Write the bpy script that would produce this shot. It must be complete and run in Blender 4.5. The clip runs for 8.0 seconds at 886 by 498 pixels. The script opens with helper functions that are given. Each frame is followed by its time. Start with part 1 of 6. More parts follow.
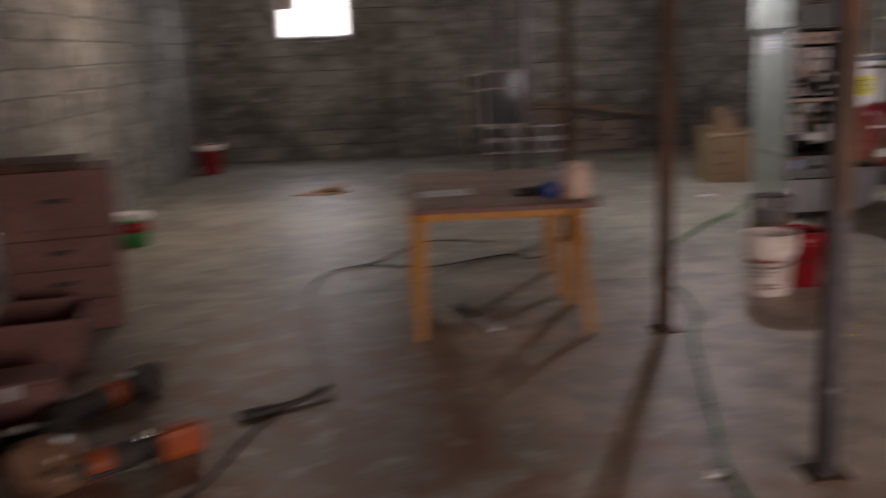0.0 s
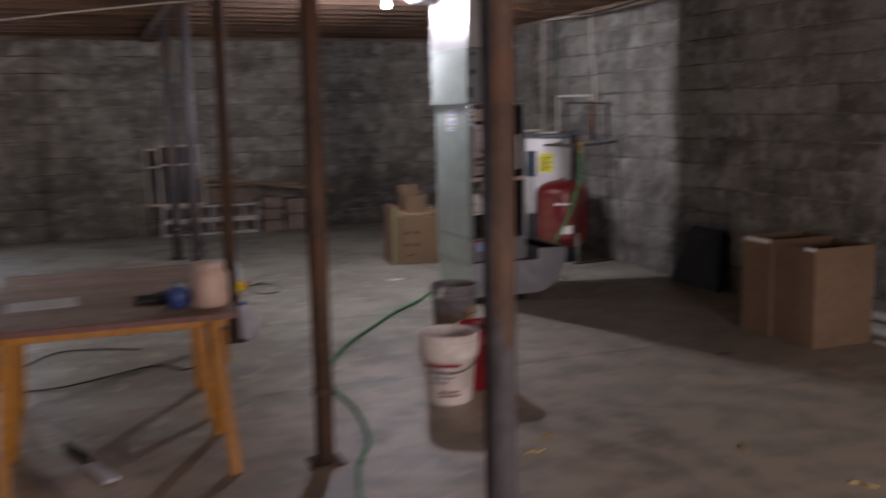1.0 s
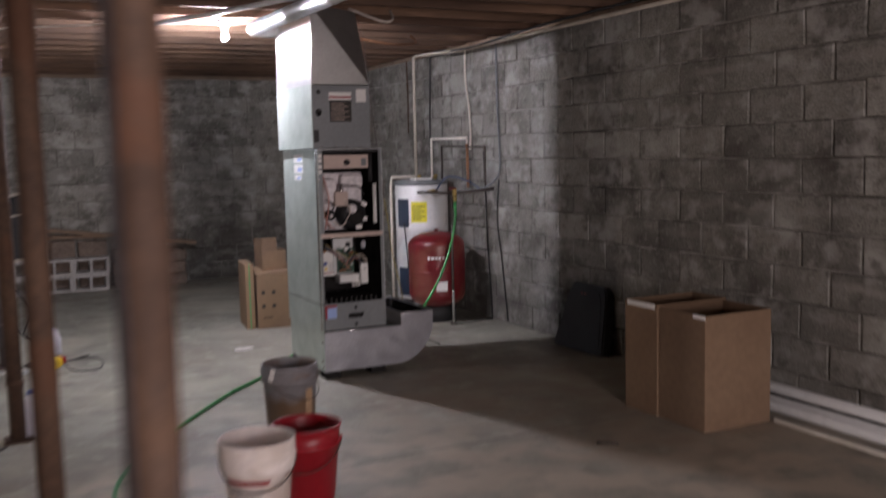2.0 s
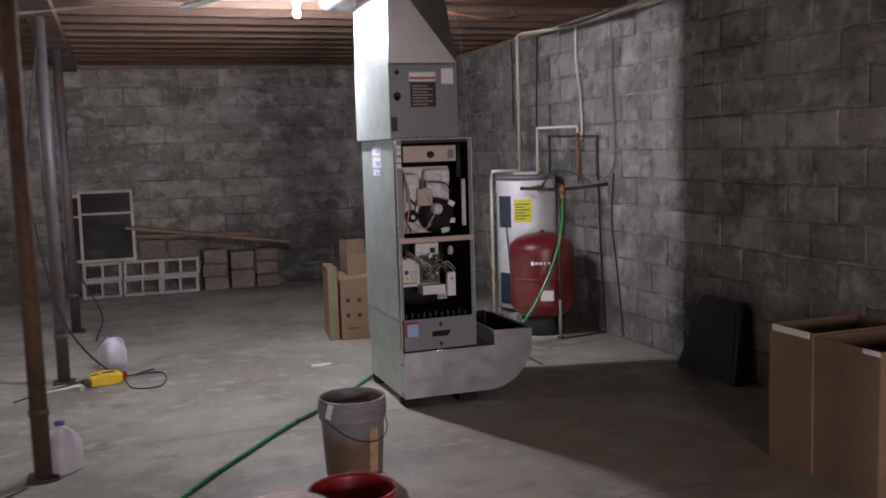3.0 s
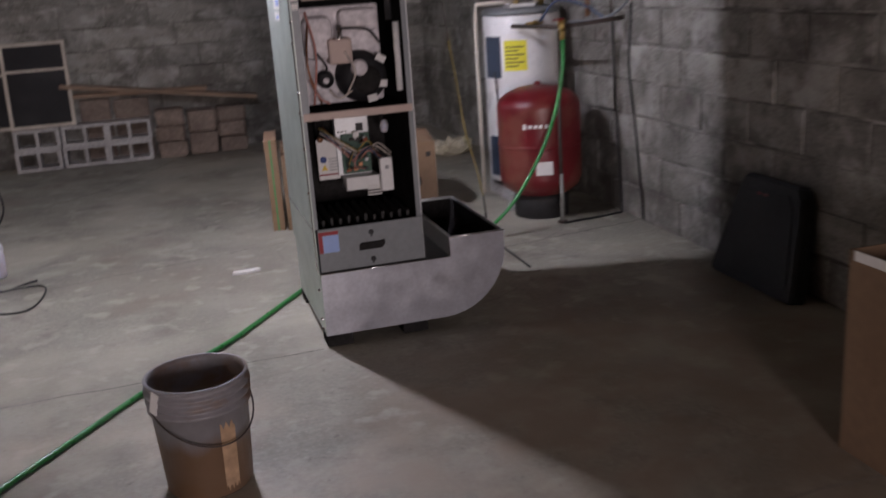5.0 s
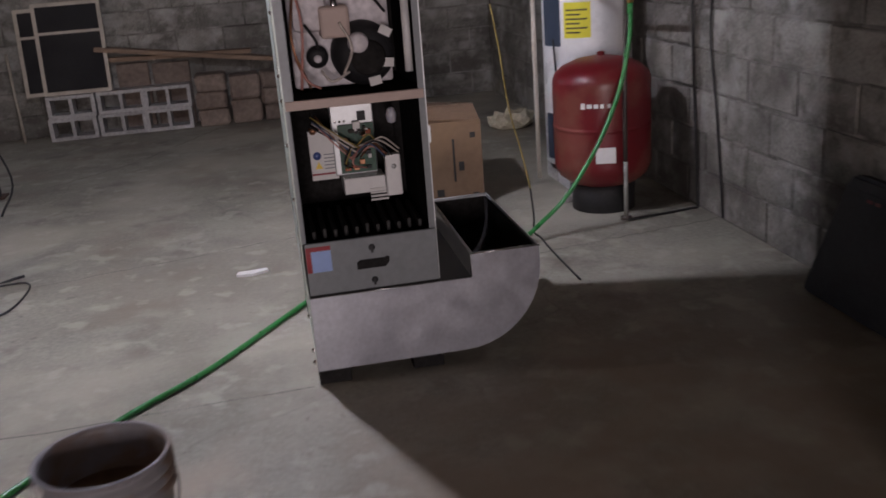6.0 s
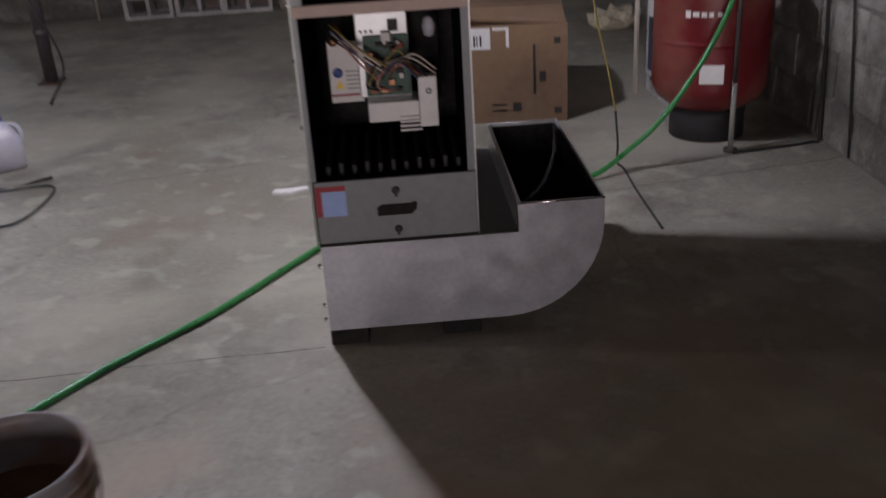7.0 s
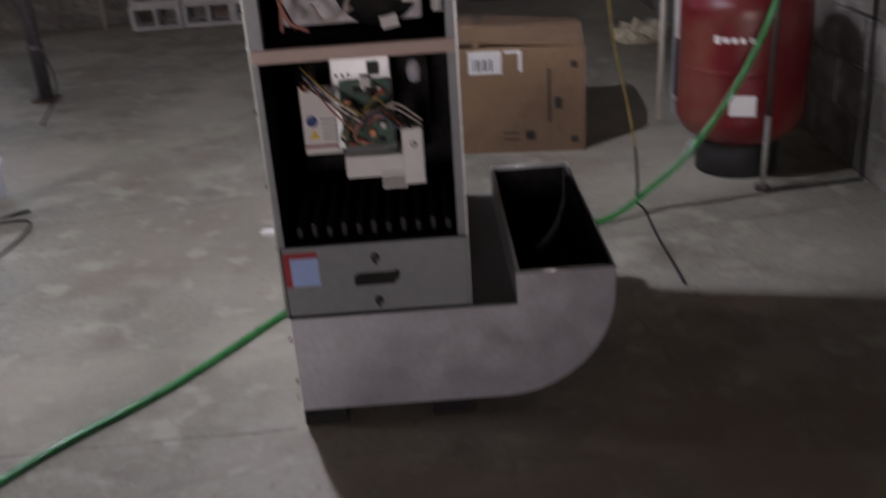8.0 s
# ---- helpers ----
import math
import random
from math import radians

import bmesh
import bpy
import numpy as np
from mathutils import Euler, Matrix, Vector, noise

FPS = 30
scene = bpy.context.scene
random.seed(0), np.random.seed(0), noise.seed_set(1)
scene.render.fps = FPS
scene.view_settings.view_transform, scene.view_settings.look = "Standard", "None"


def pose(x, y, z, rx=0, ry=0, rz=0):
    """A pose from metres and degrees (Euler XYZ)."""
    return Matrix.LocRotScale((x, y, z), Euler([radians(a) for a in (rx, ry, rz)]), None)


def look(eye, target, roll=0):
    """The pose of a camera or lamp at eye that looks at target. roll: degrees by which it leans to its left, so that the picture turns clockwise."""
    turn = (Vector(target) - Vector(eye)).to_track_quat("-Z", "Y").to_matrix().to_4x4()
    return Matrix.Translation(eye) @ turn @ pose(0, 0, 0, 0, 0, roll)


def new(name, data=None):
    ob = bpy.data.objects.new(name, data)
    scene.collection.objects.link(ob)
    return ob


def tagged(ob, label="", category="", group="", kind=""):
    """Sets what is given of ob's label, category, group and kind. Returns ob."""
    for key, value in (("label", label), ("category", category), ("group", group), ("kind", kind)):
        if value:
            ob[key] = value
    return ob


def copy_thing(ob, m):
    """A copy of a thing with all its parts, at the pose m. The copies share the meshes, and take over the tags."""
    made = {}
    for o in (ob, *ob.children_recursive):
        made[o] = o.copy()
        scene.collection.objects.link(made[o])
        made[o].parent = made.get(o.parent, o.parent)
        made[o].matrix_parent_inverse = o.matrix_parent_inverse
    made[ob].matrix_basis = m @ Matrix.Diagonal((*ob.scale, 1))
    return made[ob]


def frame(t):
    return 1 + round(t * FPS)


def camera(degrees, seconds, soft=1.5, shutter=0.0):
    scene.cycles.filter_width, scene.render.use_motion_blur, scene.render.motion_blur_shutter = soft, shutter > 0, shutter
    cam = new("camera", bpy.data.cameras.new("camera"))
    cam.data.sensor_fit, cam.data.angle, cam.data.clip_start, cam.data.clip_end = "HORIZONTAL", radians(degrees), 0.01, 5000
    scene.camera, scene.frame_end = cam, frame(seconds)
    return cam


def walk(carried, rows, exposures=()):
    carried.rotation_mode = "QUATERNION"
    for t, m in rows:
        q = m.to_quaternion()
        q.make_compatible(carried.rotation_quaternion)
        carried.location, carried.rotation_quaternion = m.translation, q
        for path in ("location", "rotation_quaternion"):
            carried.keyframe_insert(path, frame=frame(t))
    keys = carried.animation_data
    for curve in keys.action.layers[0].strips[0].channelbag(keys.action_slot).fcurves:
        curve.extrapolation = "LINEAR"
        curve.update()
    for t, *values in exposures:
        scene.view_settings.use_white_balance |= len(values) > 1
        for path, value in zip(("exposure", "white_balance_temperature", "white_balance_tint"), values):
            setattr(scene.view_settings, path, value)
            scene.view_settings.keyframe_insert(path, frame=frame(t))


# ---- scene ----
cam = camera(50.2, 8.0, soft=1.6, shutter=1.0)
PATH = [
    (0, (0.336, 0.123, 1.482), (0.451, 2.076, 1.064), -2.0),
    (0.5, (0.579, 0.552, 1.483), (1.105, 2.45, 1.138), -1.8),
    (0.6, (0.634, 0.611, 1.479), (1.197, 2.505, 1.168), -2.1),
    (1, (0.859, 0.959, 1.47), (1.559, 2.811, 1.186), -1.1),
    (1.5, (1.18, 1.375, 1.472), (2.052, 3.159, 1.229), -0.9),
    (2, (1.59, 1.684, 1.499), (2.471, 3.468, 1.295), -1.3),
    (2.2, (1.736, 1.844, 1.504), (2.543, 3.665, 1.324), -1.6),
    (3.3, (2.265, 2.726, 1.469), (2.9, 4.608, 1.239), -1.9),
    (3.5, (2.376, 2.862, 1.476), (3.001, 4.745, 1.225), -2.2),
    (4, (2.572, 3.228, 1.466), (3.157, 5.098, 1.068), -3.3),
    (4.3, (2.725, 3.439, 1.493), (3.287, 5.289, 1.053), -3.9),
    (4.5, (2.845, 3.58, 1.435), (3.433, 5.431, 0.957), -4.4),
    (5, (3.118, 3.901, 1.454), (3.632, 5.753, 0.904), -4.0),
    (5.2, (3.192, 4.038, 1.436), (3.661, 5.894, 0.855), -3.7),
    (6.3, (3.678, 4.787, 1.434), (3.944, 6.653, 0.765), -4.1),
    (6.5, (3.74, 4.884, 1.443), (3.95, 6.738, 0.723), -3.5),
    (7, (3.857, 5.189, 1.396), (3.935, 7.004, 0.559), -3.6),
    (7.5, (3.928, 5.458, 1.386), (4.046, 7.246, 0.497), -3.2),
    (8, (3.985, 5.558, 1.422), (4.002, 7.374, 0.584), -3.9),
]
walk(cam, [(t, look(eye, target, roll)) for t, eye, target, roll in PATH], [(0.0, -0.43, 6900, 14), (0.5, -0.40, 6600, 13), (1.0, -0.36, 6350, 13), (2.0, 0.10, 6250, 12), (3.5, 0.03, 6150, 13), (5.0, 0.08, 6150, 14), (6.5, -0.15, 6150, 13), (8.0, -0.24, 6150, 12)])

# ---- light ----
world = bpy.data.worlds.new("sky")
scene.world = world
world.use_nodes = True
wn = world.node_tree
sky = wn.nodes.new("ShaderNodeTexSky")
sky.sky_type, sky.sun_disc = "NISHITA", False
sky.sun_elevation, sky.sun_rotation = radians(35), radians(180)
wn.links.new(sky.outputs[0], wn.nodes["Background"].inputs[0])
wn.nodes["Background"].inputs[1].default_value = 0.15
sun = new("sun", bpy.data.lights.new("sun", "SUN"))
sun.data.energy, sun.data.angle, sun.data.color = 5.0, radians(0.5), (1.0, 0.95, 0.88)
sun.matrix_world = look((0, -20, 16), (0, 0, 2))


def lamp(name, at, watts, radius, colour):
    ob = new(name, bpy.data.lights.new(name, "POINT"))
    ob.data.energy, ob.data.shadow_soft_size, ob.data.color = watts, radius, colour
    ob.location = at
    return ob


# near wall, out of view, set close enough for the fill lamp
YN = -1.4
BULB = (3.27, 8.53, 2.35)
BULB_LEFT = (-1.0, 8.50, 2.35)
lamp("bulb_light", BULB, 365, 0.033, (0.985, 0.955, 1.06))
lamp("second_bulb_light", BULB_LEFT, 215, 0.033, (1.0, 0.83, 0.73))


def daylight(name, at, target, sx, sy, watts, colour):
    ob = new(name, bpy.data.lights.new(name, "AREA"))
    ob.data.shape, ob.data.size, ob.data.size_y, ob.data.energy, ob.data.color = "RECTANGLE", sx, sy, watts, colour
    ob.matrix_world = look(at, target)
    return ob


# first one is a fill lamp added behind the camera, in an unseen doorway
daylight("unseen_doorway_fill", (2.9, YN - 0.03, 1.05), (2.9, 5.0, 0.95), 1.5, 1.6, 200, (1.0, 0.84, 0.82))
daylight("window_daylight", (-0.54, 13.47, 1.95), (-0.54, 5.0, 0.6), 0.86, 0.50, 25, (0.80, 0.85, 1.0))


# ---- materials ----
def surf(name, c1, c2, rough=0.8, metal=0.0, big=1.2, fine=35.0, stain=None, amount=0.0, stain_scale=0.8, bump=0.15, rand=0.0, stretch=(1, 1, 1), sharp=0.08, grain=0.25, bloom=None, bloom_amount=0.0, bloom_scale=1.5, rvar=0.12):
    """Two tones mixed by a wide noise, a fine grain, patches of stain with their own shape, relief and piece-to-piece shifts."""
    m = bpy.data.materials.new(name)
    m.use_nodes = True
    n, l = m.node_tree.nodes, m.node_tree.links
    b = n["Principled BSDF"]
    geo = n.new("ShaderNodeNewGeometry")
    mp = n.new("ShaderNodeMapping")
    mp.inputs["Scale"].default_value = stretch
    l.new(geo.outputs["Position"], mp.inputs[0])
    where = mp.outputs[0]

    def tex(scale, detail=4.0, distort=0.0):
        t = n.new("ShaderNodeTexNoise")
        t.inputs["Scale"].default_value, t.inputs["Detail"].default_value, t.inputs["Distortion"].default_value = scale, detail, distort
        l.new(where, t.inputs["Vector"])
        return t.outputs["Fac"]

    def mixed(fac, a, c, kind="MIX"):
        x = n.new("ShaderNodeMix")
        x.data_type, x.blend_type = "RGBA", kind
        for sock, v in ((x.inputs[0], fac), (x.inputs[6], a), (x.inputs[7], c)):
            if isinstance(v, (int, float)):
                sock.default_value = v
            elif isinstance(v, tuple):
                sock.default_value = (*v, 1)
            else:
                l.new(v, sock)
        return x.outputs[2]

    def ramp(fac, lo, hi):
        r = n.new("ShaderNodeMapRange")
        r.inputs[1].default_value, r.inputs[2].default_value = lo, hi
        l.new(fac, r.inputs[0])
        return r.outputs[0]

    col = mixed(ramp(tex(big, 5), 0.35, 0.65), c1, c2)
    g = tex(fine, 6)
    lo, hi = 1 - grain, 1 + grain * 0.6
    gr = n.new("ShaderNodeMapRange")
    gr.inputs[1].default_value, gr.inputs[2].default_value, gr.inputs[3].default_value, gr.inputs[4].default_value = 0.3, 0.7, lo, hi
    l.new(g, gr.inputs[0])
    col = mixed(1.0, col, gr.outputs[0], "MULTIPLY")
    if stain:
        f = ramp(tex(stain_scale, 7, 0.6), 0.56, 0.56 + sharp)
        mul = n.new("ShaderNodeMath")
        mul.operation = "MULTIPLY"
        mul.inputs[1].default_value = amount
        l.new(f, mul.inputs[0])
        col = mixed(mul.outputs[0], col, stain)
    if bloom:
        sq = n.new("ShaderNodeMapping")
        sq.inputs["Location"].default_value, sq.inputs["Scale"].default_value = (7.3, 2.1, 4.4), (1, 1, 1.3)
        l.new(geo.outputs["Position"], sq.inputs[0])
        t2 = n.new("ShaderNodeTexNoise")
        t2.inputs["Scale"].default_value, t2.inputs["Detail"].default_value, t2.inputs["Distortion"].default_value = bloom_scale, 8, 0.15
        l.new(sq.outputs[0], t2.inputs["Vector"])
        mu = n.new("ShaderNodeMath")
        mu.operation = "MULTIPLY"
        mu.inputs[1].default_value = bloom_amount
        l.new(ramp(t2.outputs["Fac"], 0.52, 0.70), mu.inputs[0])
        col = mixed(mu.outputs[0], col, bloom)
    if rand:
        info = n.new("ShaderNodeObjectInfo")
        rr = n.new("ShaderNodeMapRange")
        rr.inputs[3].default_value, rr.inputs[4].default_value = 1 - rand, 1 + rand
        l.new(info.outputs["Random"], rr.inputs[0])
        col = mixed(1.0, col, rr.outputs[0], "MULTIPLY")
    l.new(col, b.inputs["Base Color"])
    b.inputs["Metallic"].default_value = metal
    rg = n.new("ShaderNodeMapRange")
    rg.inputs[3].default_value, rg.inputs[4].default_value = max(0.05, rough - rvar), min(1, rough + rvar)
    l.new(tex(big * 4, 4), rg.inputs[0])
    l.new(rg.outputs[0], b.inputs["Roughness"])
    if bump:
        bp = n.new("ShaderNodeBump")
        bp.inputs["Strength"].default_value, bp.inputs["Distance"].default_value = bump, 0.01
        l.new(g, bp.inputs["Height"])
        l.new(bp.outputs[0], b.inputs["Normal"])
    return m


def crack_lines(m, scale, width, dark):
    """Thin wandering cracks laid over a material's colour."""
    n, l = m.node_tree.nodes, m.node_tree.links
    b = n["Principled BSDF"]
    old = b.inputs["Base Color"].links[0].from_socket
    geo = n.new("ShaderNodeNewGeometry")
    ns = n.new("ShaderNodeTexNoise")
    ns.inputs["Scale"].default_value, ns.inputs["Detail"].default_value = 1.4, 5
    l.new(geo.outputs["Position"], ns.inputs["Vector"])
    add = n.new("ShaderNodeVectorMath")
    add.operation = "MULTIPLY_ADD"
    add.inputs[1].default_value = (0.5, 0.5, 0.0)
    l.new(ns.outputs["Color"], add.inputs[0])
    l.new(geo.outputs["Position"], add.inputs[2])
    vo = n.new("ShaderNodeTexVoronoi")
    vo.feature = "DISTANCE_TO_EDGE"
    vo.inputs["Scale"].default_value = scale
    l.new(add.outputs[0], vo.inputs["Vector"])
    r = n.new("ShaderNodeMapRange")
    r.inputs[1].default_value, r.inputs[2].default_value, r.inputs[3].default_value, r.inputs[4].default_value = 0.0, width, dark, 0.0
    l.new(vo.outputs["Distance"], r.inputs[0])
    x = n.new("ShaderNodeMix")
    x.data_type = "RGBA"
    l.new(r.outputs[0], x.inputs[0])
    l.new(old, x.inputs[6])
    x.inputs[7].default_value = (0.05, 0.045, 0.04, 1)
    l.new(x.outputs[2], b.inputs["Base Color"])


def glow(name, colour, strength):
    m = bpy.data.materials.new(name)
    m.use_nodes = True
    b = m.node_tree.nodes["Principled BSDF"]
    b.inputs["Base Color"].default_value = (*colour, 1)
    b.inputs["Emission Color"].default_value = (*colour, 1)
    b.inputs["Emission Strength"].default_value = strength
    return m


def clear(name, colour, rough=0.05):
    m = bpy.data.materials.new(name)
    m.use_nodes = True
    b = m.node_tree.nodes["Principled BSDF"]
    b.inputs["Base Color"].default_value = (*colour, 1)
    b.inputs["Transmission Weight"].default_value = 1.0
    b.inputs["Roughness"].default_value = rough
    return m


M = dict(
    floor=surf("floor_concrete", (0.198, 0.189, 0.153), (0.310, 0.298, 0.245), 0.52, big=1.5, fine=48, stain=(0.15, 0.125, 0.10), amount=0.6, stain_scale=1.6, sharp=0.25, bump=0.02, grain=0.2, bloom=(0.40, 0.385, 0.325), bloom_amount=0.7, bloom_scale=2.2),
    block=surf("concrete_block", (0.180, 0.170, 0.148), (0.285, 0.276, 0.247), 0.92, big=0.9, fine=70, stain=(0.085, 0.077, 0.066), amount=0.65, stain_scale=1.2, sharp=0.2, bump=0.6, rand=0.25, grain=0.35, bloom=(0.42, 0.415, 0.385), bloom_amount=0.45, bloom_scale=1.5),
    mortar=surf("smeared_mortar", (0.13, 0.122, 0.106), (0.26, 0.25, 0.222), 0.95, big=1.1, fine=60, stain=(0.035, 0.031, 0.027), amount=0.9, stain_scale=1.7, sharp=0.12, bump=0.7, grain=0.4, bloom=(0.40, 0.385, 0.36), bloom_amount=0.75, bloom_scale=1.7),
    hollow=surf("pale_block", (0.40, 0.385, 0.375), (0.50, 0.485, 0.47), 0.92, big=3, fine=45, bump=0.6, rand=0.1),
    joist=surf("old_joist_wood", (0.085, 0.048, 0.030), (0.205, 0.122, 0.075), 0.8, big=2.0, fine=18, stretch=(0.25, 2, 2), bump=0.3, stain=(0.08, 0.05, 0.035), amount=0.6),
    plank=surf("grey_brown_plank", (0.22, 0.15, 0.10), (0.33, 0.24, 0.17), 0.8, big=2.0, fine=20, stretch=(0.3, 2, 2), bump=0.3, rand=0.2),
    steel=surf("galvanised_steel", (0.53, 0.545, 0.55), (0.62, 0.635, 0.64), 0.38, metal=0.6, big=9, fine=70, bump=0.01, grain=0.05, rvar=0.03),
    bootsteel=surf("bright_galvanised_steel", (0.47, 0.48, 0.53), (0.61, 0.62, 0.67), 0.34, metal=0.72, big=4, fine=70, bump=0.03, grain=0.09, rvar=0.12),
    plenumsteel=surf("smooth_duct_steel", (0.50, 0.50, 0.49), (0.58, 0.58, 0.57), 0.36, metal=0.88, big=5, fine=60, bump=0.01, grain=0.06, rvar=0.05),
    # same steel as the boot; this side's greenish reflection is put into the colour
    sidesteel=surf("side_tinted_galvanised_steel", (0.39, 0.44, 0.395), (0.48, 0.53, 0.485), 0.42, metal=0.5, big=9, fine=60, bump=0.015, grain=0.08, rvar=0.05),
    slate=surf("dark_slate_plastic", (0.028, 0.042, 0.07), (0.036, 0.052, 0.085), 0.5, grain=0.06, bump=0.02),
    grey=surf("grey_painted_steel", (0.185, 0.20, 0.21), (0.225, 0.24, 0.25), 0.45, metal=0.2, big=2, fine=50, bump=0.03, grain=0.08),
    liner=surf("matte_black", (0.021, 0.020, 0.020), (0.036, 0.034, 0.033), 0.95, big=4, fine=60),
    rib=surf("dark_grey_rib", (0.02, 0.019, 0.018), (0.035, 0.032, 0.03), 0.55, big=4, fine=60),
    black=surf("black_rubber", (0.015, 0.015, 0.017), (0.03, 0.03, 0.032), 0.6, big=3, fine=50),
    rust=surf("rusty_steel", (0.064, 0.036, 0.023), (0.105, 0.060, 0.037), 0.8, metal=0.05, big=3, fine=30, stain=(0.115, 0.052, 0.028), amount=0.7, stain_scale=2.2, bump=0.25),
    postgrey=surf("worn_grey_paint", (0.075, 0.068, 0.074), (0.115, 0.105, 0.113), 0.55, metal=0.1, big=3, fine=30, stain=(0.14, 0.075, 0.045), amount=0.6, stain_scale=1.8, bump=0.2),
    card=surf("cardboard", (0.185, 0.116, 0.07), (0.23, 0.15, 0.092), 0.85, big=2, fine=30, bump=0.08, rand=0.08, grain=0.1, stain=(0.30, 0.19, 0.10), amount=0.4),
    ink=surf("black_print", (0.03, 0.028, 0.025), (0.05, 0.045, 0.04), 0.8),
    paper=surf("white_paper", (0.75, 0.74, 0.72), (0.80, 0.79, 0.77), 0.8, grain=0.05, bump=0.02),
    white=surf("white_enamel", (0.76, 0.76, 0.75), (0.80, 0.80, 0.79), 0.3, big=2, grain=0.04, bump=0.01),
    scuffed=surf("scuffed_pale_pipe", (0.20, 0.21, 0.195), (0.30, 0.30, 0.28), 0.5, big=9, grain=0.2, stain=(0.10, 0.07, 0.05), amount=0.7, stain_scale=9, bump=0.05),
    pvc=surf("cream_pvc", (0.68, 0.63, 0.54), (0.74, 0.70, 0.62), 0.45, big=3, grain=0.08, bump=0.02),
    dustypvc=surf("dusty_cream_pvc", (0.40, 0.355, 0.29), (0.52, 0.47, 0.39), 0.55, big=5, grain=0.12, bump=0.02),
    darkpipe=surf("dark_iron_pipe", (0.055, 0.045, 0.04), (0.09, 0.07, 0.06), 0.6, metal=0.3, big=6),
    darkblue=surf("dull_blue_hose", (0.06, 0.085, 0.16), (0.09, 0.115, 0.19), 0.45),
    copper=surf("copper_pipe", (0.45, 0.22, 0.12), (0.38, 0.20, 0.12), 0.4, metal=0.9, big=5),
    red=surf("red_tank_paint", (0.135, 0.0075, 0.012), (0.17, 0.010, 0.015), 0.38, big=2, fine=50, stain=(0.22, 0.10, 0.07), amount=0.35, stain_scale=2.5, bump=0.03, grain=0.08),
    redplastic=surf("red_plastic", (0.25, 0.008, 0.016), (0.30, 0.012, 0.02), 0.4, big=3, grain=0.08, bump=0.02),
    bucketwhite=surf("dirty_white_plastic", (0.88, 0.77, 0.71), (0.92, 0.82, 0.77), 0.45, big=4, grain=0.08, stain=(0.45, 0.34, 0.25), amount=0.4, stain_scale=4, bump=0.03),
    bucketgrey=surf("grey_plastic_smeared", (0.20, 0.19, 0.20), (0.26, 0.25, 0.26), 0.5, big=4, stain=(0.20, 0.11, 0.05), amount=0.7, stain_scale=5, bump=0.05, grain=0.1),
    mud=surf("dried_brown_spill", (0.13, 0.075, 0.04), (0.20, 0.12, 0.06), 0.7, big=6, fine=30),
    tan=surf("dried_tan_spill", (0.42, 0.27, 0.16), (0.50, 0.34, 0.21), 0.7, big=6, fine=30),
    yellow=surf("yellow_painted_wood", (0.43, 0.175, 0.018), (0.52, 0.225, 0.025), 0.55, big=3, fine=25, stain=(0.35, 0.2, 0.06), amount=0.4, stain_scale=4, rand=0.06),
    yellowplastic=surf("yellow_plastic", (0.75, 0.52, 0.02), (0.80, 0.58, 0.04), 0.4, grain=0.06),
    ply=surf("worn_plywood", (0.34, 0.225, 0.16), (0.44, 0.31, 0.225), 0.7, big=2.5, fine=22, stretch=(0.4, 2, 2), stain=(0.16, 0.10, 0.065), amount=0.5, stain_scale=2),
    hose=surf("green_hose", (0.035, 0.21, 0.055), (0.05, 0.27, 0.075), 0.3, big=6, grain=0.08, bump=0.02),
    cord=surf("black_cord", (0.02, 0.02, 0.02), (0.03, 0.03, 0.03), 0.5),
    cordyellow=surf("yellow_cord", (0.28, 0.21, 0.05), (0.33, 0.25, 0.07), 0.5),
    jug=surf("milky_plastic", (0.48, 0.47, 0.53), (0.57, 0.56, 0.61), 0.35, big=6, grain=0.06, bump=0.02),
    blue=surf("blue_plastic", (0.05, 0.08, 0.26), (0.07, 0.11, 0.30), 0.4, grain=0.05),
    paleblue=surf("pale_blue_label", (0.30, 0.42, 0.75), (0.36, 0.48, 0.80), 0.5, grain=0.04),
    labelyellow=surf("yellow_label", (0.72, 0.66, 0.03), (0.76, 0.70, 0.05), 0.6, grain=0.05),
    orange=surf("orange_plastic", (0.34, 0.068, 0.016), (0.42, 0.092, 0.022), 0.45, grain=0.08),
    baggy=surf("shiny_brown_plastic", (0.16, 0.085, 0.05), (0.24, 0.14, 0.09), 0.25, big=5, fine=20, bump=0.4, grain=0.2),
    maroon=surf("maroon_brown_board", (0.155, 0.064, 0.054), (0.205, 0.093, 0.078), 0.6, big=2, fine=25, stain=(0.24, 0.125, 0.085), amount=0.4, stain_scale=3),
    beige=surf("beige_painted_board", (0.52, 0.40, 0.35), (0.56, 0.45, 0.40), 0.6, grain=0.06),
    insul=surf("white_insulation", (0.74, 0.70, 0.72), (0.82, 0.78, 0.80), 0.85, big=8, fine=40, bump=0.3),
    board=surf("green_circuit_board", (0.025, 0.075, 0.05), (0.04, 0.10, 0.065), 0.5, big=20, fine=80),
    shaving=surf("pale_shaving", (0.46, 0.33, 0.12), (0.54, 0.40, 0.17), 0.8, big=8),
    brass=surf("brass", (0.50, 0.35, 0.12), (0.55, 0.40, 0.16), 0.35, metal=0.9),
    chrome=surf("chromed_steel", (0.70, 0.70, 0.70), (0.75, 0.75, 0.75), 0.2, metal=1.0, bump=0.01),
    wirered=surf("red_wire", (0.48, 0.22, 0.19), (0.56, 0.27, 0.23), 0.5),
    wirewhite=surf("white_wire", (0.62, 0.56, 0.50), (0.66, 0.60, 0.55), 0.5),
    stone=surf("fieldstone", (0.16, 0.122, 0.098), (0.235, 0.185, 0.15), 0.9, big=4, fine=30, bump=0.5, rand=0.25),
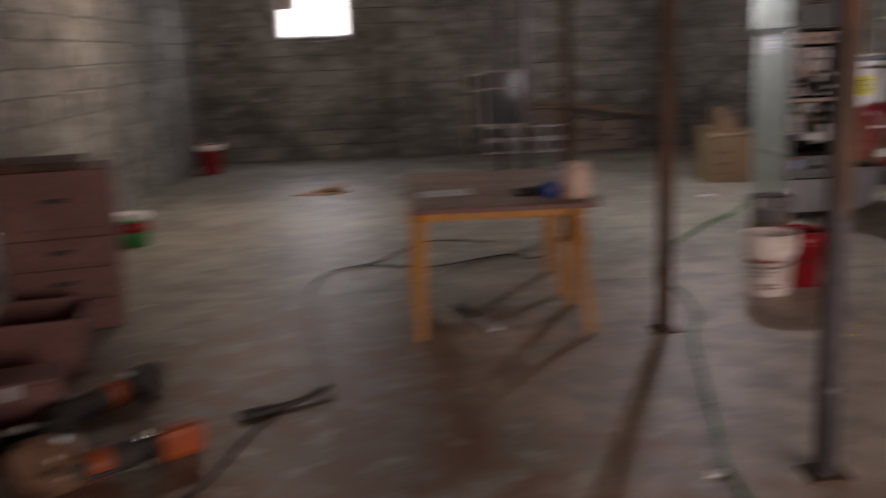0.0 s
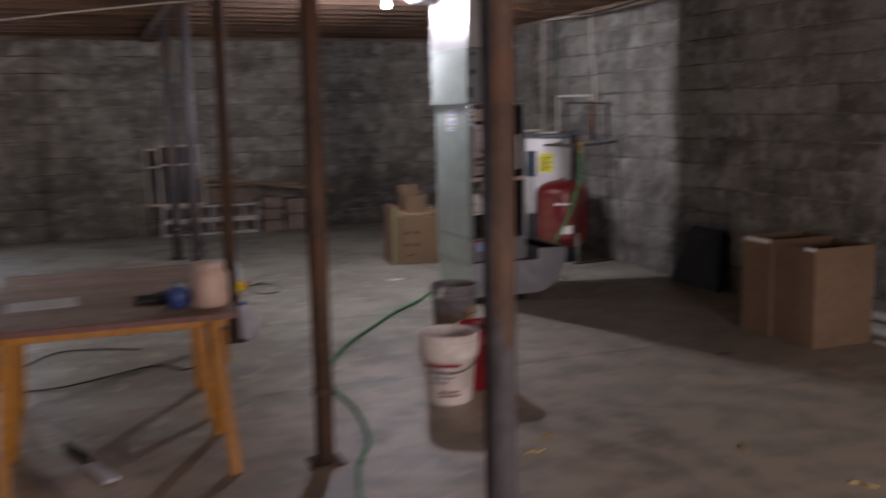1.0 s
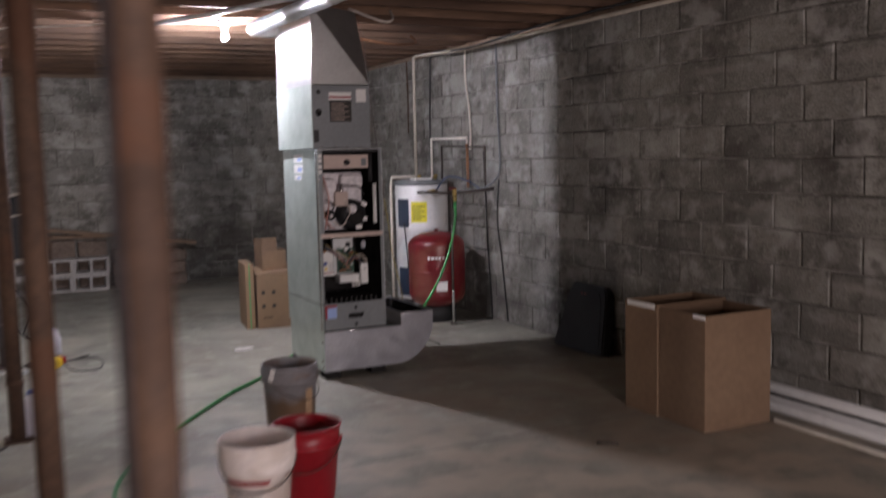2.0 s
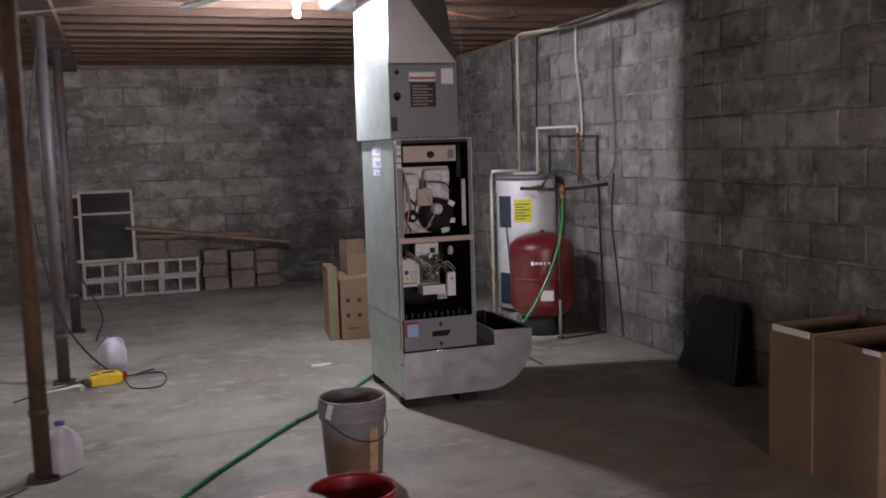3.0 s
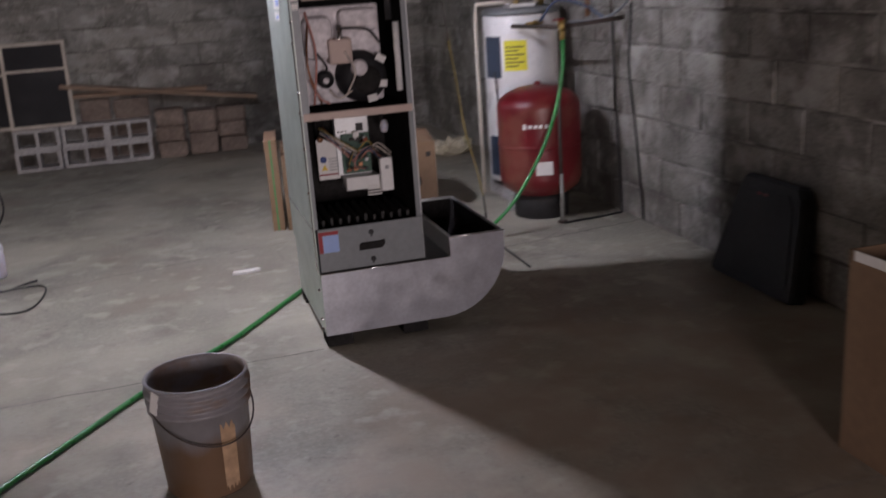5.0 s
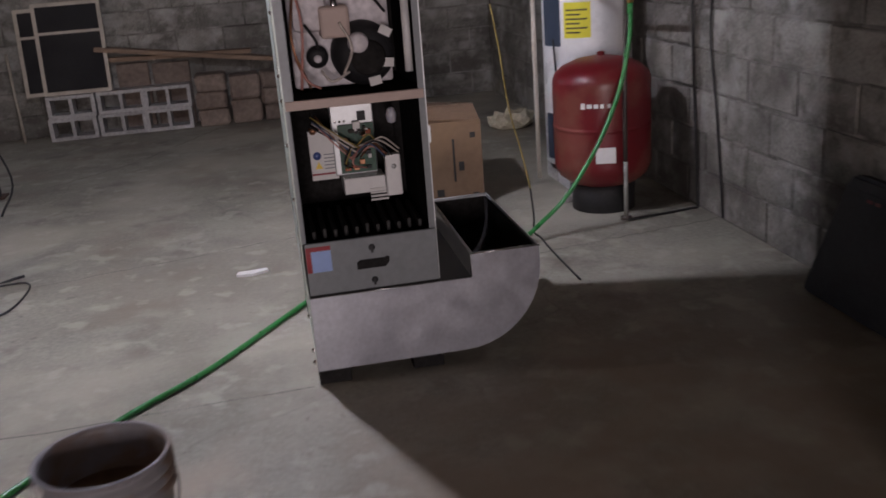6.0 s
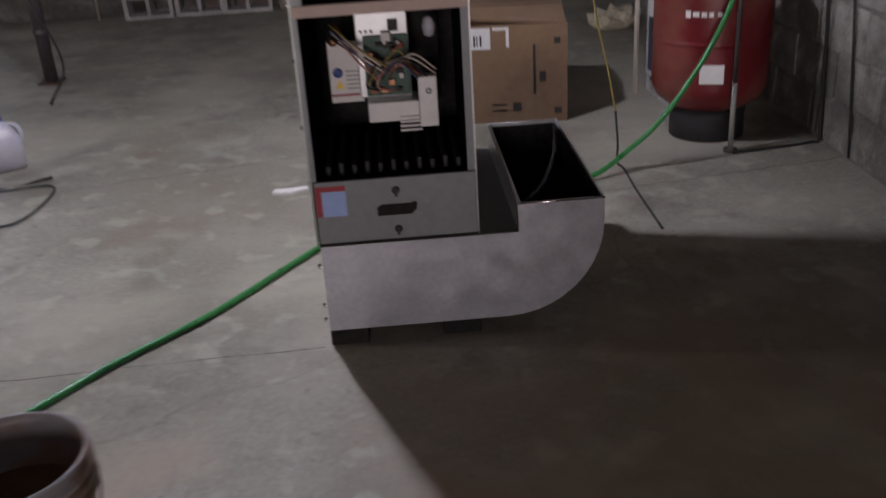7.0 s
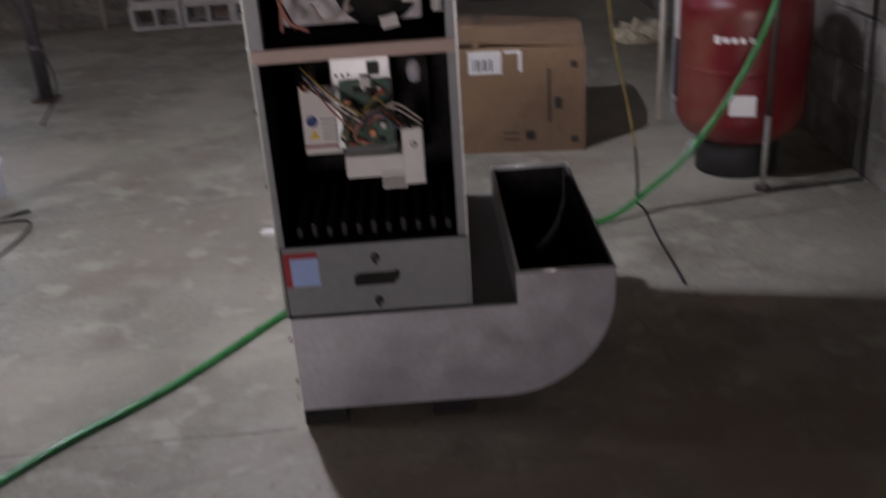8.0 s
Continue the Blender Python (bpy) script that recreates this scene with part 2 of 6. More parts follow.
    dirt=surf("outside_gravel", (0.58, 0.57, 0.60), (0.66, 0.65, 0.68), 0.95, big=2, fine=20, bump=0.4),
    tanrag=surf("tan_cloth", (0.52, 0.47, 0.34), (0.60, 0.55, 0.42), 0.9, big=8, fine=40),
    pinktub=surf("cloudy_pink_plastic", (0.66, 0.47, 0.38), (0.72, 0.54, 0.45), 0.45, big=8, grain=0.06),
    glass=clear("window_glass", (1.0, 1.0, 1.0)),
    haze=glow("bright_hazy_sky", (1.0, 0.97, 1.0), 2.2),
    dark_glass=surf("dark_pane", (0.02, 0.02, 0.022), (0.03, 0.03, 0.032), 0.15, grain=0.05, bump=0.01),
    bulb=glow("lit_bulb", (1.0, 0.95, 0.9), 60.0),
    bulbwarm=glow("lit_warm_bulb", (1.0, 0.75, 0.5), 20.0),
)
def spots(m, scale, lo, hi, colour, amount, flat=1.0):
    """Scattered blotches; flat stretches them along the courses."""
    n, l = m.node_tree.nodes, m.node_tree.links
    b = n["Principled BSDF"]
    old = b.inputs["Base Color"].links[0].from_socket
    geo = n.new("ShaderNodeNewGeometry")
    mp = n.new("ShaderNodeMapping")
    mp.inputs["Location"].default_value, mp.inputs["Scale"].default_value = (scale, scale * 1.7, 0.3), (1, 1, flat)
    l.new(geo.outputs["Position"], mp.inputs[0])
    ns = n.new("ShaderNodeTexNoise")
    ns.inputs["Scale"].default_value, ns.inputs["Detail"].default_value = scale, 4
    l.new(mp.outputs[0], ns.inputs["Vector"])
    r = n.new("ShaderNodeMapRange")
    r.inputs[1].default_value, r.inputs[2].default_value, r.inputs[3].default_value, r.inputs[4].default_value = lo, hi, 0.0, amount
    l.new(ns.outputs["Fac"], r.inputs[0])
    x_ = n.new("ShaderNodeMix")
    x_.data_type = "RGBA"
    l.new(r.outputs[0], x_.inputs[0])
    l.new(old, x_.inputs[6])
    x_.inputs[7].default_value = (*colour, 1)
    l.new(x_.outputs[2], b.inputs["Base Color"])


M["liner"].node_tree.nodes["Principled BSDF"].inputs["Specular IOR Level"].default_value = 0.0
for nm, w in (("bucketwhite", 0.12), ("jug", 0.3), ("pinktub", 0.3)):
    bs = M[nm].node_tree.nodes["Principled BSDF"]
    bs.inputs["Subsurface Weight"].default_value = w
    bs.inputs["Subsurface Radius"].default_value = (0.08, 0.05, 0.035)
    bs.inputs["Subsurface Scale"].default_value = 1.0
spots(M["block"], 1.9, 0.50, 0.68, (0.07, 0.062, 0.053), 0.62, 1.3)
spots(M["block"], 4.2, 0.55, 0.68, (0.47, 0.46, 0.43), 0.6, 1.2)
spots(M["block"], 9.0, 0.55, 0.68, (0.075, 0.067, 0.057), 0.6)
spots(M["block"], 6.0, 0.57, 0.70, (0.45, 0.44, 0.405), 0.5, 1.4)
spots(M["block"], 22.0, 0.58, 0.70, (0.40, 0.39, 0.36), 0.35)
spots(M["mortar"], 6.0, 0.52, 0.66, (0.45, 0.43, 0.40), 0.6)


def course_smear(m, colour, amount, reach):
    """Mortar wiped along the bed joints in broken runs."""
    n, l = m.node_tree.nodes, m.node_tree.links
    b = n["Principled BSDF"]
    old = b.inputs["Base Color"].links[0].from_socket
    geo = n.new("ShaderNodeNewGeometry")
    sp_ = n.new("ShaderNodeSeparateXYZ")
    l.new(geo.outputs["Position"], sp_.inputs[0])

    def noisy(scale, flat):
        mp = n.new("ShaderNodeMapping")
        mp.inputs["Scale"].default_value = (1, 1, flat)
        l.new(geo.outputs["Position"], mp.inputs[0])
        ns = n.new("ShaderNodeTexNoise")
        ns.inputs["Scale"].default_value, ns.inputs["Detail"].default_value = scale, 5
        l.new(mp.outputs[0], ns.inputs["Vector"])
        return ns.outputs["Fac"]

    def math_(op, a, c, d=None):
        k = n.new("ShaderNodeMath")
        k.operation = op
        for i, v in enumerate((a, c, d)):
            if v is None:
                continue
            if isinstance(v, (int, float)):
                k.inputs[i].default_value = v
            else:
                l.new(v, k.inputs[i])
        return k.outputs[0]

    def fall(v, lo, hi, top):
        r = n.new("ShaderNodeMapRange")
        r.inputs[1].default_value, r.inputs[2].default_value, r.inputs[3].default_value, r.inputs[4].default_value = lo, hi, top, 0.0
        l.new(v, r.inputs[0])
        return r.outputs[0]

    off = math_("PINGPONG", math_("MULTIPLY_ADD", noisy(4.0, 1.0), 0.16, sp_.outputs[2]), 0.10165)
    near = fall(off, reach * 0.3, reach, 1.0)
    runs = fall(math_("SUBTRACT", 1.0, noisy(1.5, 3.0)), 0.36, 0.56, amount)
    x_ = n.new("ShaderNodeMix")
    x_.data_type = "RGBA"
    l.new(math_("MULTIPLY", near, runs), x_.inputs[0])
    l.new(old, x_.inputs[6])
    x_.inputs[7].default_value = (*colour, 1)
    l.new(x_.outputs[2], b.inputs["Base Color"])


course_smear(M["block"], (0.36, 0.34, 0.305), 0.42, 0.035)
course_smear(M["mortar"], (0.38, 0.36, 0.325), 0.6, 0.08)
spots(M["red"], 5.0, 0.5, 0.66, (0.20, 0.095, 0.06), 0.45)
crack_lines(M["floor"], 0.33, 0.0020, 0.26)


def dirt_light_patch(m, x, y, reach, colour, amount):
    """Ragged-edged patch of colour, for dried spills and for painted light and shade."""
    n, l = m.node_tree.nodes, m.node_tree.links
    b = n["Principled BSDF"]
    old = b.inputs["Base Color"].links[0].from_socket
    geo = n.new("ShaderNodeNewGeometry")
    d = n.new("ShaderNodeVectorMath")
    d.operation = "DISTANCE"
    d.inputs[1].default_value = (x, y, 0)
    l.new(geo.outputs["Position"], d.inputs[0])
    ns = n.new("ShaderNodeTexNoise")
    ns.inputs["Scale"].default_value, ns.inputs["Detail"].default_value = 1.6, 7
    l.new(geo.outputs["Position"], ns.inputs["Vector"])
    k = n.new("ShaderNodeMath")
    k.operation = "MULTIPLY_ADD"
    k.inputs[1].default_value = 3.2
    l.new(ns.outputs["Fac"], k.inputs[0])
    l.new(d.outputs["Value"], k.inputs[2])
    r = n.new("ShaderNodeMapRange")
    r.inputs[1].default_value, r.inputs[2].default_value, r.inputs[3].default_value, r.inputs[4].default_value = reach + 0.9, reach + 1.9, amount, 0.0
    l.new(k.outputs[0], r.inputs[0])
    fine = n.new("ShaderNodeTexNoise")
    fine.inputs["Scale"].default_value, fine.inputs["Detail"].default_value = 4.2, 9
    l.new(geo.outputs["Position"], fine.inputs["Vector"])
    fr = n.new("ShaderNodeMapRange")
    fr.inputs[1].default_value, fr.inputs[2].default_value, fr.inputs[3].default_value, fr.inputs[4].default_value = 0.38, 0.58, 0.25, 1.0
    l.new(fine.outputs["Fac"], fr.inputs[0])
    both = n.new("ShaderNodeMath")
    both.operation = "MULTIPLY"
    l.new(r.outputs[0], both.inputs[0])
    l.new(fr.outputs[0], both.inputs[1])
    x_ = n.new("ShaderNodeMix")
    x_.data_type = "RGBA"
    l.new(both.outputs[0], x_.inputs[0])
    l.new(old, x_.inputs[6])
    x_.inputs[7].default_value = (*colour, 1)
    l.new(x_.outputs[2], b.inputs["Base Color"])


spots(M["floor"], 4.5, 0.58, 0.68, (0.14, 0.12, 0.10), 0.6)
spots(M["floor"], 9.0, 0.55, 0.70, (0.40, 0.385, 0.325), 0.45)
spots(M["floor"], 11.0, 0.70, 0.75, (0.10, 0.085, 0.075), 0.5)
spots(M["floor"], 3.4, 0.60, 0.72, (0.42, 0.405, 0.345), 0.5)
spots(M["floor"], 26.0, 0.66, 0.74, (0.09, 0.08, 0.07), 0.5)
spots(M["floor"], 40.0, 0.60, 0.70, (0.44, 0.425, 0.36), 0.3)
spots(M["floor"], 0.55, 0.48, 0.62, (0.30, 0.275, 0.225), 0.5)
spots(M["floor"], 1.1, 0.50, 0.66, (0.46, 0.435, 0.35), 0.6)
spots(M["floor"], 1.7, 0.54, 0.68, (0.20, 0.155, 0.115), 0.55)
dirt_light_patch(M["floor"], 0.7, 2.7, 2.9, (0.235, 0.128, 0.078), 0.95)
spots(M["floor"], 6.5, 0.57, 0.66, (0.46, 0.44, 0.37), 0.5)
# tan dust, paled further: missing light put into the floor colour
dirt_light_patch(M["floor"], 3.3, 4.3, 2.5, (0.58, 0.49, 0.385), 0.9)
# brown tint of the furnace's shadow, put into the floor colour
dirt_light_patch(M["floor"], 4.7, 6.5, 1.3, (0.27, 0.215, 0.16), 0.75)
dirt_light_patch(M["floor"], 1.0, 4.5, 0.5, (0.42, 0.31, 0.21), 0.6)
dirt_light_patch(M["floor"], 1.75, 4.6, 0.1, (0.30, 0.14, 0.06), 0.8)
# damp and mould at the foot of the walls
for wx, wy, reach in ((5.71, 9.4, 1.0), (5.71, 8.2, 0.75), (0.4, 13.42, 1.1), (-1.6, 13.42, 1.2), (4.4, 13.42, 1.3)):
    dirt_light_patch(M["block"], wx, wy, reach, (0.075, 0.067, 0.057), 0.75)
    dirt_light_patch(M["mortar"], wx, wy, reach, (0.05, 0.045, 0.038), 0.75)


# ---- shapes ----
def box(bm, x0, x1, y0, y1, z0, z1, bevel=0.0, m=None):
    made = bmesh.ops.create_cube(bm, size=1.0)["verts"]
    bmesh.ops.transform(bm, matrix=Matrix.Translation(((x0 + x1) / 2, (y0 + y1) / 2, (z0 + z1) / 2)) @ Matrix.Diagonal((x1 - x0, y1 - y0, z1 - z0, 1)), verts=made)
    if bevel:
        edges = list({e for v in made for e in v.link_edges})
        r = bmesh.ops.bevel(bm, geom=edges, offset=bevel, segments=2, affect="EDGES", profile=0.5)
        made = [v for v in r["verts"]]
    if m is not None:
        bmesh.ops.transform(bm, matrix=m, verts=made)
    return bm


def lathe(bm, profile, n=32, at=(0, 0, 0), axis=None):
    """Turns (radius, height) pairs round an upright axis, or round a given one."""
    turn = Vector((0, 0, 1)).rotation_difference(Vector(axis)).to_matrix() if axis else Matrix.Identity(3)
    rings = []
    for r, h in profile:
        if r < 1e-6:
            rings.append([bm.verts.new(turn @ Vector((0, 0, h)) + Vector(at))])
        else:
            rings.append([bm.verts.new(turn @ Vector((r * math.cos(2 * math.pi * k / n), r * math.sin(2 * math.pi * k / n), h)) + Vector(at)) for k in range(n)])
    for a, b in zip(rings, rings[1:]):
        for k in range(n):
            q = [a[k % len(a)], a[(k + 1) % len(a)], b[(k + 1) % len(b)], b[k % len(b)]]
            q = list(dict.fromkeys(q))
            if len(q) > 2:
                bm.faces.new(q).smooth = True
    return bm


def smooth_line(points, steps=6):
    p = [Vector(q) for q in points]
    p = [2 * p[0] - p[1]] + p + [2 * p[-1] - p[-2]]
    out = []
    for i in range(1, len(p) - 2):
        for s in range(steps):
            t = s / steps
            out.append(0.5 * (2 * p[i] + (p[i + 1] - p[i - 1]) * t + (2 * p[i - 1] - 5 * p[i] + 4 * p[i + 1] - p[i + 2]) * t * t + (3 * p[i] - p[i - 1] - 3 * p[i + 1] + p[i + 2]) * t ** 3))
    return out + [p[-2]]


def tube(bm, points, r, n=8, steps=6, straight=False):
    line = [Vector(q) for q in points] if straight else smooth_line(points, steps)
    rings = []
    side = None
    for i, q in enumerate(line):
        d = (line[min(i + 1, len(line) - 1)] - line[max(i - 1, 0)]).normalized()
        if side is None:
            side = d.orthogonal().normalized()
        side = (side - d * side.dot(d)).normalized()
        up = d.cross(side)
        rings.append([bm.verts.new(q + r * (math.cos(2 * math.pi * k / n) * side + math.sin(2 * math.pi * k / n) * up)) for k in range(n)])
    for a, b in zip(rings, rings[1:]):
        for k in range(n):
            bm.faces.new((a[k], a[(k + 1) % n], b[(k + 1) % n], b[k])).smooth = True
    bm.faces.new(rings[0][::-1])
    bm.faces.new(rings[-1])
    return bm


def rod(bm, a, b, r, n=12):
    return tube(bm, [a, b], r, n, straight=True)


def slab(bm, outline, d0, d1, plane="xz"):
    """A flat outline of (a, b) pairs, thick from d0 to d1 across its plane."""
    def spot(a, b, d):
        return (a, d, b) if plane == "xz" else (a, b, d) if plane == "xy" else (d, a, b)
    lo = [bm.verts.new(spot(a, b, d0)) for a, b in outline]
    hi = [bm.verts.new(spot(a, b, d1)) for a, b in outline]
    bm.faces.new(lo), bm.faces.new(hi[::-1])
    for k in range(len(lo)):
        j = (k + 1) % len(lo)
        bm.faces.new((lo[k], hi[k], hi[j], lo[j]))
    return bm


def mesh_of(name, bm, material):
    bmesh.ops.recalc_face_normals(bm, faces=bm.faces)
    me = bpy.data.meshes.new(name)
    bm.to_mesh(me)
    bm.free()
    me.materials.append(material)
    return me


def part(name, bm, material, parent, label=""):
    ob = new(name, mesh_of(name, bm, material))
    ob.parent = parent
    return tagged(ob, label=label)


def thing(name, at, label, category, group="", turn=0.0):
    ob = new(name)
    ob.empty_display_size = 0.1
    ob.matrix_basis = pose(*at, 0, 0, turn)
    return tagged(ob, label, category, group)


def solid(name, bm, material, label, category="", kind="", group="", at=(0, 0, 0), turn=0.0):
    ob = new(name, mesh_of(name, bm, material))
    ob.matrix_basis = pose(*at, 0, 0, turn)
    return tagged(ob, label, category, group, kind)


def B(*a, **k):
    return box(bmesh.new(), *a, **k)


# ---- room ----
XL, XR, YB, H = -2.20, 5.71, 13.42, 2.44
WX0, WX1, WZ0, WZ1 = -1.00, -0.08, 1.664, 2.233
floor = solid("floor", B(XL - 0.2, XR + 0.2, YN - 0.2, YB + 0.2, -0.15, 0.0), M["floor"], "grey concrete slab with brown stains and cracks", "floor", "structure")

for k, (x0, y0, x1, y1) in enumerate(((0.6, 8.70, 3.75, 9.44), (4.2, 8.57, XR, 8.806), (XL, 7.38, 3.60, 7.595), (XL, 5.85, XR, 5.9), (1.3, 10.55, 2.55, 11.83), (2.55, 11.83, 3.25, 13.15))):
    d = Vector((x1 - x0, y1 - y0, 0))
    across = Vector((-d.y, d.x, 0)).normalized()
    pts, rg = [], random.Random(40 + k)
    for i in range(41):
        p = Vector((x0, y0, 0)) + d * i / 40 + across * rg.uniform(-0.012, 0.012)
        pts.append(p)
    bm = bmesh.new()
    rows = [[bm.verts.new((p + across * q).to_tuple()[:2] + (h,)) for q, h in ((-0.003, 0.0002), (-0.002, 0.0008), (0.002, 0.0008), (0.003, 0.0002))] for p in pts]
    for a, c in zip(rows, rows[1:]):
        for i in range(3):
            bm.faces.new((a[i], a[i + 1], c[i + 1], c[i]))
    part("slab_joint", bm, M["mortar"], floor)

bm = bmesh.new()
y = YN + 0.1
while y < YB:
    box(bm, XL - 0.1, XR + 0.1, y - 0.02, y + 0.02, H + 0.04, H + 0.27)
    y += 0.406
for k in range(int((YB - YN) / 0.14) + 2):
    box(bm, XL - 0.1, XR + 0.1, YN - 0.1 + k * 0.14, YN - 0.1 + k * 0.14 + 0.134, H + 0.27, H + 0.295)
box(bm, XL - 0.2, XR + 0.2, YN - 0.2, YB + 0.2, H + 0.30, H + 0.34)
solid("ceiling", bm, M["joist"], "open ceiling of old brown joists under floorboards", "ceiling", "structure")
for nm, q in (("trim_right", (XR + 0.012, XR + 0.19, YN, YB + 0.012, H, H + 0.04)), ("trim_left", (XL - 0.19, XL - 0.012, YN, YB + 0.012, H, H + 0.04)), ("trim_back", (XL - 0.19, XR + 0.19, YB + 0.014, YB + 0.19, H, H + 0.04))):
    solid(nm, B(*q), M["plank"], "grey-brown wooden sill plate on top of the block wall", "sill plate", "structure")
for nm, q in (("rim_joist_right", (XR + 0.11, XR + 0.19, YN, YB + 0.1, H + 0.04, H + 0.30)), ("rim_joist_left", (XL - 0.19, XL - 0.11, YN, YB + 0.1, H + 0.04, H + 0.30)), ("rim_joist_back", (XL - 0.19, XR + 0.19, YB + 0.11, YB + 0.19, H + 0.04, H + 0.30)), ("rim_joist_near", (XL - 0.19, XR + 0.19, YN - 0.19, YN - 0.02, H, H + 0.30))):
    solid(nm, B(*q), M["joist"], "dark brown rim joist closing the floor frame", "rim joist", "structure")

solid("beam", B(1.64, 1.82, YN, YB, H - 0.03, H + 0.04, bevel=0.005), M["joist"], "dark wooden main beam carried by steel posts", "beam", "structure")


# ---- posts ----
def post(x, y, z1, material, label, lean=(0.0, 0.0), r=0.04):
    p = thing("support_post", (x, y, 0), label, "post", "row of support posts")
    part("shaft", tube(bmesh.new(), [(0, 0, 0.01), (lean[0], lean[1], z1)], r, 24, straight=True), material, p)
    part("base_plate", B(-0.07, 0.07, -0.07, 0.07, 0, 0.012, bevel=0.003), M["rust"], p, "rusty steel base plate")
    part("top_plate", B(lean[0] - 0.08, lean[0] + 0.08, lean[1] - 0.07, lean[1] + 0.07, z1 - 0.012, z1, bevel=0.003), M["rust"], p)
    part("collar", lathe(bmesh.new(), [(r, 0.30), (r + 0.006, 0.302), (r + 0.006, 0.33), (r, 0.332)], 24), material, p)
    return p


TOP = H - 0.031
near_post = post(1.795, 3.05, TOP, M["postgrey"], "round steel support post with worn grey paint and rust")
def rust_coat(p, a0, a1, r=0.04):
    bm = bmesh.new()
    rg = random.Random(31)
    cols = []
    for k in range(61):
        z = 0.95 + (TOP - 0.98) * k / 60
        lo, hi = a0 + 14 * noise.noise(Vector((z * 3, 1, 0))), a1 + 14 * noise.noise(Vector((z * 3, 7, 0)))
        ring = []
        for i in range(13):
            a = radians(lo + (hi - lo) * i / 12)
            zz = z + (1 - k / 60) * 0.35 * noise.noise(Vector((a * 2.2, 5, 0)))
            ring.append(bm.verts.new(((r + 0.0008) * math.cos(a), (r + 0.0008) * math.sin(a), zz)))
        cols.append(ring)
    for p0, p1 in zip(cols, cols[1:]):
        for i in range(12):
            bm.faces.new((p0[i], p0[i + 1], p1[i + 1], p1[i])).smooth = True
    part("rust_coat", bm, M["rust"], p, "orange-brown rust where the paint is gone")


rust_coat(near_post, -132, 45)
post(1.745, 4.77, TOP, M["rust"], "round rusty brown steel support post with a rust stain")
post(1.72, 7.19, TOP, M["rust"], "round dark brown steel support post")
post(1.72, 9.20, TOP, M["postgrey"], "round grey steel support post beside a tangle of cord")
post(1.73, 11.18, TOP, M["postgrey"], "round grey steel support post near the back wall")


# ---- furnace ----
def furnace():
    f = thing("furnace", (3.62, 7.605, 0), "tall galvanised and grey furnace with its covers off", "furnace")
    for x, y in ((0.0, 0.0), (0.33, 0.01), (0.0, 0.62), (0.33, 0.62)):
        part("foot", B(x, x + 0.11, y, y + 0.11, 0, 0.05, bevel=0.004), M["liner"], f, "black rubber foot block")
    # return-air boot: a sheet-metal elbow that opens upward beside the cabinet
    arc = [(0.52 + 0.28 * math.sin(a), 0.33 - 0.28 * math.cos(a)) for a in [radians(9 * k) for k in range(11)]]
    front = [(0.0, 0.05)] + arc + [(0.80, 0.40), (0.555, 0.40), (0.555, 0.318), (0.0, 0.318)]
    t = 0.004
    base = part("return_boot", slab(bmesh.new(), front, 0.0, t), M["bootsteel"], f, "bright galvanised sheet-metal return boot with a rounded heel")
    part("back_plate", slab(bmesh.new(), front, 0.741, 0.745), M["steel"], base)
    bm = bmesh.new()
    inner = [(a - 0.004 * math.sin(radians(9 * k)), b + 0.004 * math.cos(radians(9 * k))) for k, (a, b) in enumerate(arc)]
    slab(bm, [(0.0, 0.05)] + arc + [(0.80, 0.40), (0.796, 0.40)] + inner[::-1] + [(0.0, 0.054)], t, 0.741)
    part("heel", bm, M["bootsteel"], base)
    # chrome tubes added along the edges to give their specular highlight
    part("boot_hem", tube(bmesh.new(), [(0.0, -0.001, 0.3185), (0.555, -0.001, 0.3185)], 0.0028, 8, straight=True), M["chrome"], base, "chrome hem added for the bright edge highlight")
    part("boot_hem", tube(bmesh.new(), [(0.555, -0.001, 0.3185), (0.555, -0.001, 0.401), (0.80, -0.001, 0.401)], 0.0028, 8, straight=True), M["chrome"], base, "chrome hem added for the bright edge highlight")
    # same sheet steel; the cabinet's shade on top is put in as grey
    part("boot_top", B(0.0, 0.555, t, 0.741, 0.314, 0.318), M["grey"], base, "top of the boot, its shade put in as darker grey")
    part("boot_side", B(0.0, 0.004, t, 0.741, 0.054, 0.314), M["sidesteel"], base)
    part("throat", B(0.555, 0.559, t, 0.741, 0.318, 0.40), M["steel"], base)
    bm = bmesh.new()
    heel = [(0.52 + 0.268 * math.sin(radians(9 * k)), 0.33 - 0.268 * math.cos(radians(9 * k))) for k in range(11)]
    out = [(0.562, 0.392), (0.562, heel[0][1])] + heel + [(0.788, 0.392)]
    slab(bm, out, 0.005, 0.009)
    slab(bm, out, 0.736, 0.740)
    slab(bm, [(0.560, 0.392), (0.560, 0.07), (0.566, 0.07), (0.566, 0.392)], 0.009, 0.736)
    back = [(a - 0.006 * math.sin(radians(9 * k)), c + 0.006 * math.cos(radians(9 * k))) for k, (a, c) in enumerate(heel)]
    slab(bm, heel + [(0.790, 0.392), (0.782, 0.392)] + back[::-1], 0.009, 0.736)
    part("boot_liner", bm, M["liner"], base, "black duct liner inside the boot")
    bm = bmesh.new()
    for x in (0.562, 0.796):
        rod(bm, (x, 0.002, 0.401), (x, 0.743, 0.401), 0.0035, 8)
    for y in (0.002, 0.743):
        rod(bm, (0.558, y, 0.401), (0.798, y, 0.401), 0.0035, 8)
    part("hemmed_edge", bm, M["steel"], base)
    # cabinet
    x0, x1, z0, z1, d = -0.008, 0.446, 0.318, 1.535, 0.752
    bm = bmesh.new()
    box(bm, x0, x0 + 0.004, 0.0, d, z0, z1)
